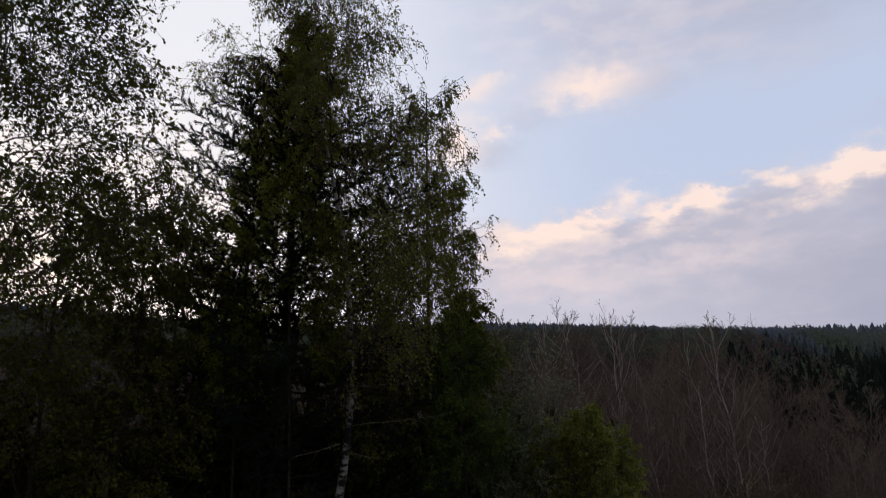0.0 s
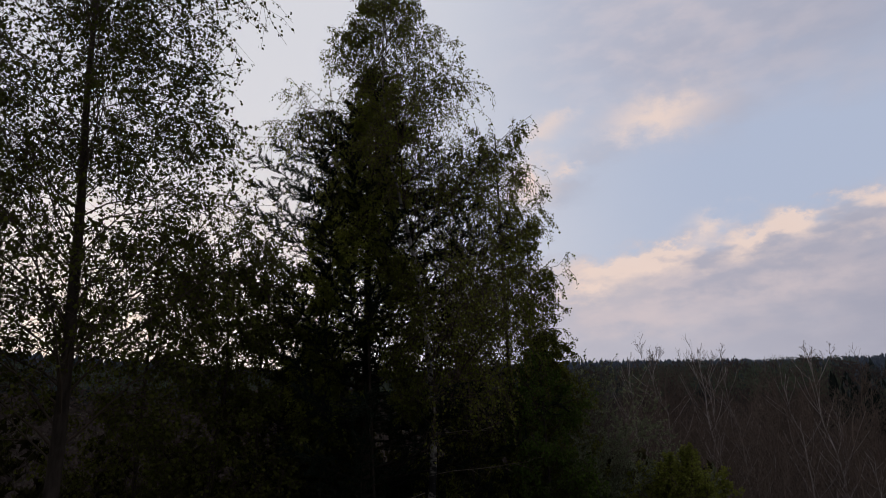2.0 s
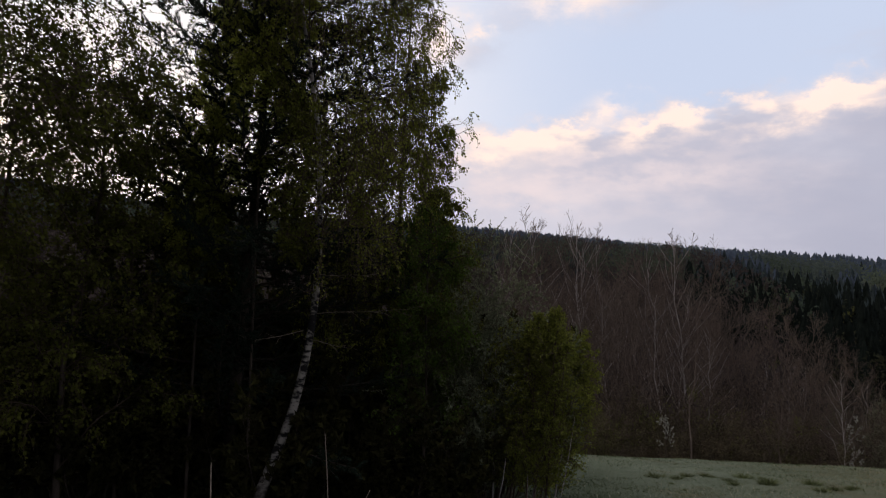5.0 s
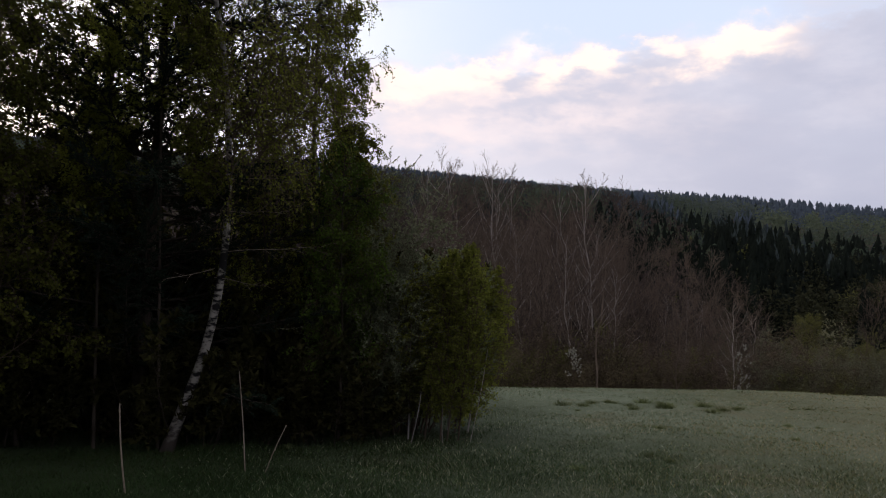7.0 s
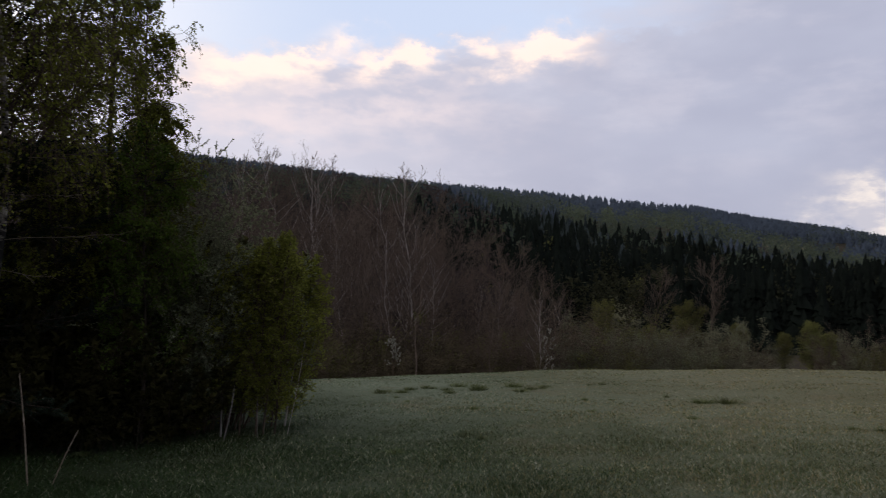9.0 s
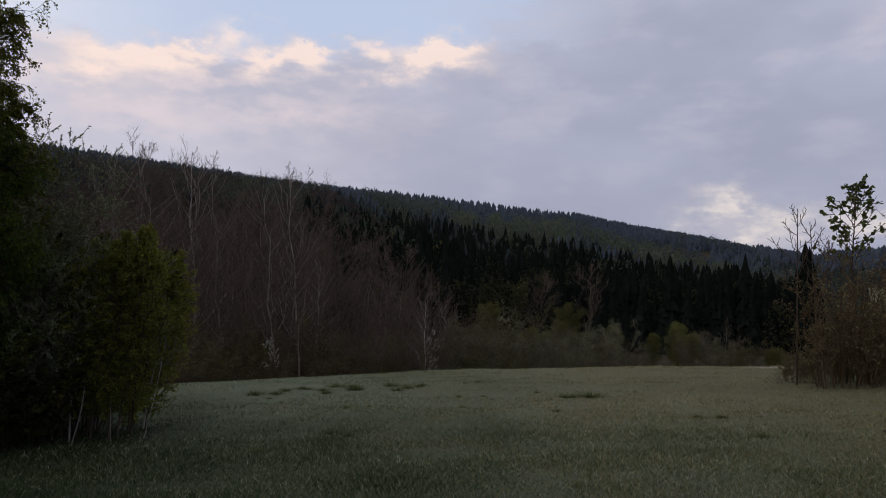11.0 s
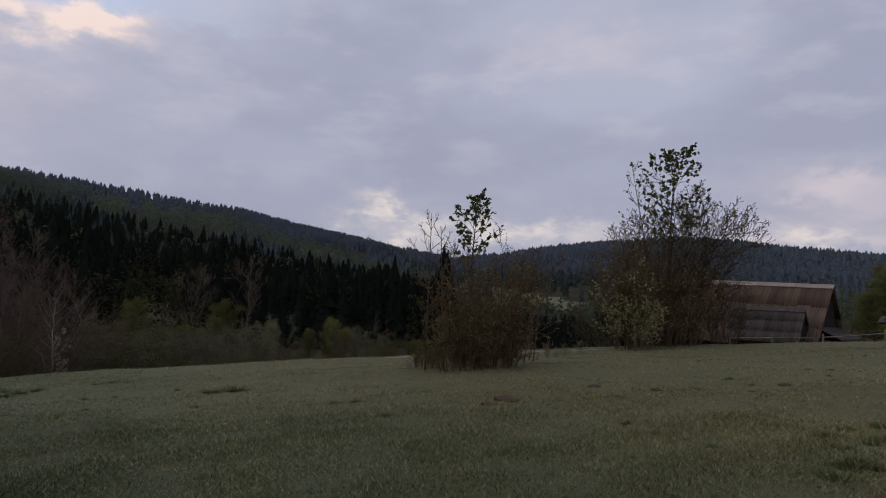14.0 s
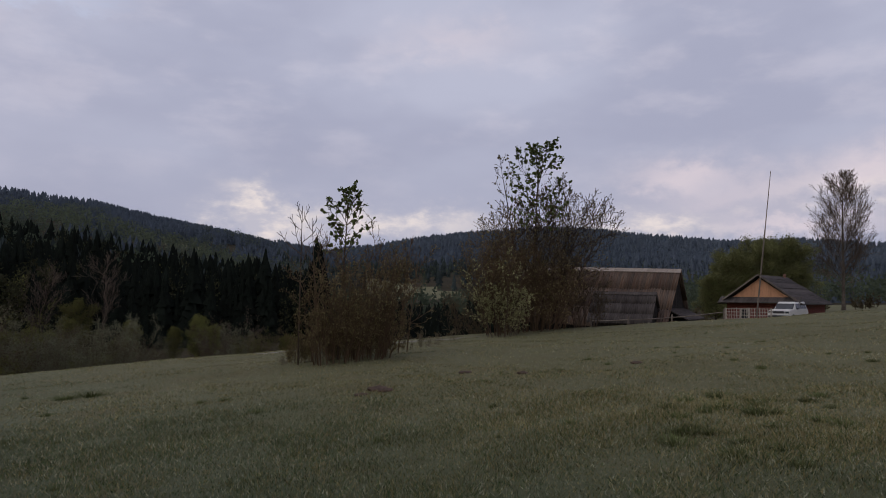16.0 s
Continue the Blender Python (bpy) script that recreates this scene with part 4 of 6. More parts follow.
# ---------------------------------------------------------------- the valley: bare trees and brush
def valley():
    rng = np.random.default_rng(61)
    sizes = (16.5, 15.0, 17.5, 12.0, 10.0)
    kinds = [bare_meshes(200 + i, h, r0, (24, 6, 4) if i in (0, 2) else (22, 7, 6), rc, 0.5, 46, trunk=M_BARK_ALDER if i in (0, 2) else M_TWIG_RED, top=0.94, start=0.24, thick=0.34, leaf=(M_BUD_RED, 0.07, 1), fine=(0.014, 0.010, 0.007) if i in (0, 2) else (0.010, 0.007, 0.006), sway=0.7, ends=(0.7, 0.25)) for i, (h, r0, rc) in enumerate(zip(sizes, (0.085, 0.08, 0.09, 0.07, 0.06), (0.26, 0.3, 0.24, 0.32, 0.36)))]
    labels = "tall leafless aspen with pale trunk and reddish twigs"
    firsts = {}
    # single tall trees, by their bearing, distance and the slope at which their tips stand
    tall = [(12.9, 58, 2, 10.2), (15.1, 60, 0, 10.5), (18.3, 60, 2, 10.5), (26.0, 62, 2, 9.9), (32.4, 66, 3, 4.4), (34.3, 62, 3, 3.4), (24.4, 58, 0, 8.0), (27.4, 64, 1, 7.6), (13.9, 62, 1, 9.6), (16.7, 64, 2, 9.6), (20.4, 62, 0, 8.8), (22.2, 60, 1, 8.0), (45.6, 104, 4, 1.4), (49.4, 104, 3, 2.7), (36.6, 88, 3, 1.8), (38.0, 88, 4, 0.2)]
    for az in np.arange(10.2, 38, 0.8):
        lim = float(np.interp(az, (10, 20, 27, 30, 34, 37, 39), (8.6, 7.8, 7.2, 5.2, 3.2, 1.4, 0.0)))
        tall.append((az + rng.normal(0, 0.3), rng.uniform(48, 84), int(rng.choice((0, 1, 2, 3, 4))), lim - rng.uniform(0.0, 3.6)))
    spots = []
    for az, r, k, el in tall:
        tip = 1.65 + r * math.tan(radians(el)) - at(az, r)[2]
        spots.append((az, r, k, max(0.5, tip / (sizes[k] * (1.0 if len(spots) < 16 else 1.1)))))
    for i, (az, r, k, s) in enumerate(spots):
        m = upright_at(az, r, rng.uniform(0, 6.28), s, 0.1)
        if k in firsts:
            c = copy_thing(firsts[k], m)
            c.matrix_basis = m
        else:
            firsts[k] = standing("bare_tree", kinds[k], m, labels, "tree", "bare aspens in the valley")
    brush = [shrub_mesh(220 + i, h, (1.2, 1.2), 12, 6, 5, 0.085, pr + 6, lm, tm, 0.25, 0.03, leafspan=(0.2, 1.0), lean=0.9, loose=0.12) for i, (h, pr, lm, tm) in enumerate(((5.0, 7, M_LEAF_BUD, M_TWIG), (4.2, 7, M_LEAF_LIME, M_TWIG), (6.0, 6, M_BUD_RED, M_TWIG_RED), (4.6, 8, M_LEAF_GREY, M_TWIG)))]
    names = ("brownish budding bush on the valley edge", "olive budding bush on the valley edge", "tall reddish leafless bush on the valley edge", "grey-green rounded willow bush on the valley edge")
    firsts = {}
    spots = []
    tops = (3.9, 3.3, 4.7, 3.6)
    for az in np.arange(11.5, 64, 1.15):
        near = float(np.interp(az, (12, 40, 62), (41, 60, 78)))
        if az > 37 and rng.random() < 0.3:
            continue
        rows = ((0, 5, -5.6, -3.4), (4, 9, -4.2, -1.6), (9, 17, -3.4, -1.2)) if az < 37 else ((0, 5, -5.7, -3.2), (3, 9, -5.0, -2.4), (10, 20, -4.2, -1.9))
        for n, (d0, d1, e0, e1) in enumerate(rows):
            a_, r = az + rng.normal(0, 0.6), near + rng.uniform(d0, d1)
            k = int(rng.choice(((0, 1, 0, 2, 0), (0, 2, 2, 1), (2, 2, 0))[n] if az < 37 else ((0, 3, 3, 1), (3, 3, 0, 2, 2), (2, 3, 0, 1))[n]))
            tip = 1.65 + r * math.tan(radians(rng.uniform(e0, e1))) - at(a_, r)[2]
            if n < 2 or rng.random() < 0.25 or az > 37:
                spots.append((a_, r, k, min(1.9, max(0.45, tip / tops[k]))))
    for az, r, k, s in spots:
        m = upright_at(az, r, rng.uniform(0, 6.28), s, 0.1)
        if k in firsts:
            c = copy_thing(firsts[k], m)
            c.matrix_basis = m
        else:
            firsts[k] = bush("valley_bush", brush[k], m, names[k], "bush", "brush along the valley")


valley()


# ---------------------------------------------------------------- far woods
def conifer_cloud(name, az, r, h, label, mat, seed, wide=0.2, tiers=5, s=6, taper=0.62):
    """Many small spruces in one mesh: ragged tiers round a thin trunk."""
    rng = np.random.default_rng(seed)
    n = len(az)
    x, y = r * np.sin(np.radians(az)), r * np.cos(np.radians(az))
    z = ground(x, y) - 0.3
    V, F = [], []
    a = np.arange(s) * 2 * np.pi / s
    for k in range(tiers):
        lo, hi = k / tiers * 0.93 + 0.03, min(1.0, (k + 2.0) / tiers * 0.93 + 0.07)
        if k == tiers - 1:
            hi = 1.0
        rr = (h * wide * (1 - k / tiers) ** taper)[:, None] * rng.uniform(0.55, 1.15, (n, s))
        rr = rr * np.where(np.arange(s) % 2, 0.5, 1.12)[None]
        ang = a[None] + rng.uniform(0, 6.28, (n, 1)) + rng.normal(0, 0.12, (n, s))
        ring = np.stack([x[:, None] + np.cos(ang) * rr, y[:, None] + np.sin(ang) * rr, (z + h * lo)[:, None] - rng.uniform(0, 0.06, (n, s)) * h[:, None]], -1)
        tipv = np.stack([x, y, z + h * hi], -1)[:, None]
        v = np.concatenate([ring, tipv], 1)
        base = len(V) and sum(len(q) for q in V)
        V.append(v.reshape(-1, 3))
        i = np.arange(n)[:, None] * (s + 1) + base
        j = np.arange(s)[None]
        F.append(np.stack([i + j, i + (j + 1) % s, np.broadcast_to(i + s, (n, s))], -1).reshape(-1, 3))
    ob = new(name, mesh_np(name, np.concatenate(V), np.concatenate(F), [mat]))
    return tagged(ob, label, "forest", kind="stuff")


def leafy_cloud(name, az, r, h, label, mat, seed, per=70, size=0.11, wide=0.32):
    rng = np.random.default_rng(seed)
    n = len(az)
    x, y = r * np.sin(np.radians(az)), r * np.cos(np.radians(az))
    z = ground(x, y)
    u = norm(rng.normal(0, 1, (n, per, 3))) * rng.uniform(0.55, 1.0, (n, per, 1))
    lump = 1 + 0.25 * np.sin(u[..., :1] * 5 + rng.uniform(0, 6, (n, 1, 1))) * np.sin(u[..., 2:] * 5)
    c = u * lump * np.stack([h * wide, h * wide, h * 0.46], -1)[:, None] + np.stack([x, y, z + h * 0.52], -1)[:, None]
    sz = (h * size)[:, None] * rng.uniform(0.6, 1.2, (n, per))
    V, F = leaves(rng, c.reshape(-1, 3), u.reshape(-1, 3), 1.0, 0.9, 0.0, 0.8)
    V = V.reshape(-1, 3, 3)
    c0 = c.reshape(-1, 1, 3)
    V = (c0 + (V - c0) * sz.reshape(-1, 1, 1)).reshape(-1, 3)
    ob = new(name, mesh_np(name, V, F, [mat]))
    return tagged(ob, label, "forest", kind="stuff")


def far_woods():
    rng = np.random.default_rng(81)

    def scatter(n, a0, a1, lo, hi, p=1.0):
        az = rng.uniform(a0, a1, n)
        l, h = np.interp(az, *lo), np.interp(az, *hi)
        return az, l + (h - l) * rng.random(n) ** p

    def clear(az, r):
        """Where open ground breaks the woods."""
        k = ~((az > 69) & (az < 78.5) & (r > 170) & (r < field_rim(az))) & ~((az > 102) & (r < 195))
        k &= ~((az > 40.8) & (az < 44.8) & (r > 95) & (r < 160)) & ~((az > 53) & (az < 59) & (r > 415) & (r < 472))
        return k
    ridge = (REACH[0], tuple(v * 1.04 for v in REACH[1]))
    # the dark belt of tall spruces along the stream
    az, r = scatter(800, 28.5, 66, ((28, 36, 45, 62, 66), (140, 120, 116, 110, 116)), ((28, 66), (215, 185)))
    k = clear(az, r)
    az, r = az[k], r[k]
    h = (7.5 + 7.0 * rng.random(len(az)) ** 0.8 + 2.6 * (rng.random(len(az)) < 0.1)) * np.interp(az, (28, 36, 45, 64), (0.8, 1.05, 1.0, 1.0)) * (0.95 + 0.14 * np.sin(az * 1.9) * np.sin(az * 0.83 + 1.0))
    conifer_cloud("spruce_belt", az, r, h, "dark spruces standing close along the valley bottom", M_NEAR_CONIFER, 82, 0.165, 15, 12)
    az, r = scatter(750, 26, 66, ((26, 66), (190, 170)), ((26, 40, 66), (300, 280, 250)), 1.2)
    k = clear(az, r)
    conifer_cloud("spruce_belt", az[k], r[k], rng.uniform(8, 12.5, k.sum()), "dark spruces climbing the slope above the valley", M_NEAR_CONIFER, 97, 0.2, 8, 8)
    az, r = scatter(150, 31, 64, ((31, 64), (118, 110)), ((31, 64), (240, 220)))
    k = (rng.random(len(az)) < 0.12) & (az < 56)
    leafy_cloud("leafy_wood", az[k], r[k], rng.uniform(6.5, 11, k.sum()), "pale green broadleaf trees among the valley spruces", M_LEAF_LIME, 101, 420, 0.045, 0.24)
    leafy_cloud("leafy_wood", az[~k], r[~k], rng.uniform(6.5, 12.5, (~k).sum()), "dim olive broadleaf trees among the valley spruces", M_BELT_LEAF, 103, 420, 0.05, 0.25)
    # mixed hillside
    az, r = scatter(9000, -50, 66, ((-50, 25, 32, 66), (280, 280, 180, 180)), ridge)
    patch = np.sin(az * 0.45 + r * 0.010 + 1.0) * np.sin(r * 0.019 - az * 0.16) + rng.normal(0, 0.35, len(az))
    # Strip of hillside whose broadleaf trees get the brightened leaf colour.
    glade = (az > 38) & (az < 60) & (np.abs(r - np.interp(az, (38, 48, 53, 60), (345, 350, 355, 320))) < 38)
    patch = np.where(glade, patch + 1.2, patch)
    k = clear(az, r) & (patch < np.interp(az, (-50, 20, 30, 36, 60), (-0.5, -0.35, 0.0, 0.3, 0.3)) + 9.0 * (r > 0.8 * np.interp(az, *REACH)))
    # Trees beyond this distance take the colours with haze painted in.
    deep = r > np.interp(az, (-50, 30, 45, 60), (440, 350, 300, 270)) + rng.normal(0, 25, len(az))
    for kk, mat, text in ((k & ~deep, M_FAR_CONIFER, "dense spruce forest covering the valley's hillside"), (k & deep, M_HAZED_CONIFER, "spruce forest along the hill's crest, haze tinted into its colour")):
        conifer_cloud("spruce_forest", az[kk], r[kk], rng.uniform(7, 10.5, kk.sum()) * (0.8 if mat is M_HAZED_CONIFER else 1.0), text, mat, 87, 0.32 if mat is M_HAZED_CONIFER else 0.22)
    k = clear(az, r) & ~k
    for kk, mat, text in ((k & glade, M_GLADE_LEAF, "broadleaf trees along the hillside's clearing, brightened in colour"), (k & ~deep & ~glade, M_FAR_LEAF, "light green broadleaf trees through the hillside forest"), (k & deep & ~glade, M_HAZE_LEAF, "green broadleaf trees high on the hillside, haze tinted into their colour")):
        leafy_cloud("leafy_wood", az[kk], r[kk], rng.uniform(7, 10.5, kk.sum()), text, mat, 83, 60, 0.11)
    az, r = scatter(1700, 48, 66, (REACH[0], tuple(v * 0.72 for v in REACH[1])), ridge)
    conifer_cloud("spruce_forest", az, r, rng.uniform(6, 9, len(az)), "spruce forest along the hill's falling crest, haze tinted into its colour", M_HAZED_CONIFER, 98, 0.34)
    az, r = scatter(3600, -50, 33, ((-50, 12, 33), (80, 85, 100)), ((-50, 25, 33), (430, 400, 260)))
    leafy_cloud("leafless_wood", az, r, rng.uniform(7, 11, len(az)), "brown leafless woodland on the lower slope", M_FAR_BARE, 84, 60, 0.11)
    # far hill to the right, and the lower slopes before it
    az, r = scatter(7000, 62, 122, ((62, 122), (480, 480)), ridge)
    conifer_cloud("spruce_forest", az, r, rng.uniform(8, 11.5, len(az)), "distant spruce forest on the far hill, haze tinted into its colour", M_HAZED_CONIFER, 85, 0.36)
    az, r = scatter(2400, 62, 122, ((62, 66, 80, 100, 122), (150, 140, 130, 130, 130)), ((62, 122), (520, 520)))
    k = clear(az, r)
    az, r = az[k], r[k]
    k = (rng.random(len(az)) < 0.6) & (r > 240)
    # Towards the right the lower slopes use the haze-tinted spruce colour.
    for kk, mat in ((k & (az < 78), M_FAR_CONIFER), (k & (az >= 78), M_HAZED_CONIFER)):
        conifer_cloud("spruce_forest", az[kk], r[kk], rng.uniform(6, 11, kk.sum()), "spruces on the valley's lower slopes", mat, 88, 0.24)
    leafy_cloud("leafy_wood", az[~k], r[~k], rng.uniform(5, 9, (~k).sum()), "mixed leafing trees on the valley's lower slopes", M_FAR_LEAF, 86, 40, 0.15)
    az, r = rng.uniform(70.2, 80.5, 90), rng.uniform(78, 140, 90)
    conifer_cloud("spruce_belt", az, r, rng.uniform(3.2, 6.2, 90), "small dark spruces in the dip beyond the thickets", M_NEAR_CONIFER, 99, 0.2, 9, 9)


far_woods()


# ---------------------------------------------------------------- green trees in the valley
def valley_trees():
    rng = np.random.default_rng(90)
    kinds = [bare_meshes(300 + i, h, 0.12, (30, 8, 5), 0.30, 0.35, 60, M_BARK_DARK, M_TWIG, 0.1, leaf=(M_LEAF_LIME, 0.12, 13), ends=(0.95, 0.55)) for i, h in enumerate((6.5, 7.5))]
    spots = [(41.4, 96, 1, 0.95), (48.0, 98, 1, 0.92), (45.0, 92, 0, 0.68), (43.8, 92, 0, 0.62), (56.4, 86, 0, 0.78), (40.2, 98, 0, 0.7), (54.6, 88, 0, 0.6), (51.5, 96, 0, 0.7), (57.4, 84, 0, 0.62), (63.0, 70, 0, 0.5), (46.0, 94, 0, 0.6), (47.3, 96, 0, 0.8)]
    firsts = {}
    for az, r, k, s in spots:
        m = upright_at(az, r, rng.uniform(0, 6.28), s, 0.1)
        if k in firsts:
            copy_thing(firsts[k], m).matrix_basis = m
        else:
            firsts[k] = standing("leafing_tree", kinds[k], m, "small yellow-green leafing tree in the valley", "tree", "leafing trees in the valley")
    # big rounded green trees and one tall bare tree by the farmhouse
    g = bare_meshes(310, 7.6, 0.2, (40, 8, 6), 0.42, 0.3, 62, M_BARK_DARK, M_TWIG, 0.08, leaf=(M_LEAF_GARDEN, 0.15, 24), ends=(1.0, 0.75))
    first = None
    for az, r, s in ((100.3, 88, 0.94), (98.4, 86, 0.84), (102.0, 90, 0.92), (97.1, 84, 0.58)):
        m = upright_at(az, r, rng.uniform(0, 6.28), s, 0.1)
        if first:
            copy_thing(first, m).matrix_basis = m
        else:
            first = standing("garden_tree", g, m, "rounded green leafy tree behind the farmhouse", "tree", "green trees behind the farmhouse")
    big = bare_meshes(321, 16.2, 0.2, (90, 10, 7), 0.29, 0.8, 58, M_BARK_BROWN, M_TWIG, 0.16, thick=0.26, fine=(0.016, 0.011, 0.009), ends=(0.6, 0.2))
    standing("bare_linden", big, upright_at(105.6, 95, 1.0, 1.0, 0.1), "tall leafless tree with an oval crown beside the farmhouse")
    low = shrub_mesh(330, 2.2, (1.5, 0.8), 9, 5, 5, 0.2, 4, M_LEAF_BUD, M_TWIG, 0.3, 0.03)
    first = None
    for az, r, s in ((95.2, 66, 1.1), (96.2, 68, 0.9), (106.6, 100, 0.8), (107.6, 104, 0.9), (104.4, 90, 0.7), (108.8, 100, 0.8), (74.0, 60, 1.3), (76.0, 66, 1.3), (73.0, 70, 1.4), (78.5, 72, 1.3), (71.5, 64, 1.2), (66.0, 62, 1.0)):
        m = upright_at(az, r, rng.uniform(0, 6.28), s, 0.1)
        if first:
            copy_thing(first, m).matrix_basis = m
        else:
            first = bush("farm_bush", low, m, "low brown budding bush near the farm", "bush", "bushes round the farm")


valley_trees()


# ---------------------------------------------------------------- the two clumps on the meadow
def sapling(name, base, tip, r0, label, start, reach, leaf, per, seed, k=(14, 4), size=0.17, mid=None, bend=0.6, twig=M_TWIG, ang=52):
    rng = np.random.default_rng(seed)
    top = empty(name, Matrix.Translation(base))
    d = tuple(tip[i] - base[i] for i in range(3))
    mp = mid or (d[0] * 0.4, d[1] * 0.4, d[2] * 0.5)
    P, rad = stem([(0, 0, -0.15), mp, d], 14, r0, 0.008)
    A, ra = grow(rng, P, rad, k[0], (start, 0.99), lambda t: reach * np.interp(t, (start, 0.5 + start / 2, 1.0), (0.9, 1.0, 0.35)), ang, bend, 6, 0.5, 0.008)
    B, rb = grow(rng, A, ra, k[1], (0.2, 1.0), 0.42, 45, 0.4, 4, 0.6, 0.007, 0.4)
    child("trunk", mesh_np("trunk", *tubes(P, rad, 6), [twig], smooth=True), top)
    child("branchwork", mesh_np("branchwork", *join([tubes(A, ra, 4), tubes(B, rb, 3)]), [twig]), top)
    if leaf:
        c, dd = spread_leaves(rng, B, rb, per, (0.3, 1.0))
        child("crown", mesh_np("crown", *broad_leaves(rng, c, dd, size), [leaf]), top)
    return tagged(top, label, "tree")


def clump_one():
    a = at(68.8, 21.8)
    ms = shrub_mesh(401, 3.45, (1.9, 0.8), 50, 8, 5, 0.05, 5, M_LEAF_RUST, M_TWIG_BROWN, 0.9, 0.022, lean=0.3, k3=2, tip=0.005, slope=0.2, dome=0.2, loose=0.03, split=True, low=0.1, vary=0.42)
    bush("thicket_clump", ms, Matrix.Translation(a) @ Matrix.Rotation(radians(-17), 4, "Z"), "brown leafless many-stemmed thicket standing in the meadow")
    sapling("maple_sapling", at(67.7, 22.4), ray_low(67.7, 8.5, 22.4), 0.04, "slim maple sapling with large fresh leaves above the thicket", 0.58, 0.95, M_LEAF_MAPLE, 4, 407, (24, 5), 0.11, ang=58, bend=0.5)
    sapling("bare_sapling", at(64.6, 21.4), ray_low(63.9, 7.3, 21.4), 0.03, "thin leafless sapling rising from the thicket", 0.5, 0.9, None, 0, 403, (10, 4))
    sapling("bare_sapling", at(66.0, 21.8), ray_low(64.7, 6.3, 21.8), 0.026, "thin leafless sapling rising from the thicket", 0.5, 0.8, None, 0, 404, (9, 4))
    for i, (az, el, r) in enumerate(((72.9, 4.8, 24.6), (71.7, 3.9, 24.2), (73.6, 3.6, 25.0), (70.4, 4.2, 23.6), (66.0, 4.6, 22.0), (69.4, 3.8, 23.2))):
        sapling("bare_sapling", at(az - 0.4, r), ray_low(az, el, r), 0.022, "thin leafless sapling rising from the thicket", 0.35, 0.7, None, 0, 440 + i, (12, 5), bend=0.9, twig=M_TWIG_BROWN, ang=40)
    under = shrub_mesh(408, 1.5, (0.55, 0.4), 16, 7, 6, 0.045, 3, M_LEAF_RUST, M_TWIG_BROWN, 0.5, 0.01, lean=0.5, k3=2)
    first = None
    for i, (az, r, k) in enumerate(((64.6, 22.4, 0.7), (66.3, 22.8, 0.85), (68.0, 23.2, 0.8), (69.8, 23.6, 0.9), (71.2, 24.2, 0.75), (67.2, 24.0, 1.0), (70.4, 24.8, 0.9))):
        m = upright_at(az, r, i * 1.7, k)
        if first:
            copy_thing(first, m).matrix_basis = m
        else:
            first = bush("low_bush", under, m, "low brown budding growth at the thicket's foot", "bush", "growth at the thicket's foot")
    ms = shrub_mesh(405, 0.9, (0.25, 0.25), 12, 4, 3, 0.03, 2, M_LEAF_BUD, M_STRAW, 0.8, 0.006)
    first = None
    rng = np.random.default_rng(406)
    for az, r in ((63.4, 21.4), (72.0, 25.6), (73.0, 26.2), (74.4, 27.2), (75.8, 28.2), (71.2, 25.0), (77.0, 29.4), (75.0, 27.6), (70.0, 24.0), (66.4, 21.0)):
        m = upright_at(az, r, rng.uniform(0, 6), rng.uniform(0.5, 0.95))
        if first:
            copy_thing(first, m).matrix_basis = m
        else:
            first = bush("weed_tuft", ms, m, "dry pale weed stalks at the thicket's foot", "weed", "weeds along the thickets")


def ray_low(az, el, r):
    return (r * math.sin(radians(az)) + 0.25, r * math.cos(radians(az)) - 0.2, 1.45 + r * math.tan(radians(el)))


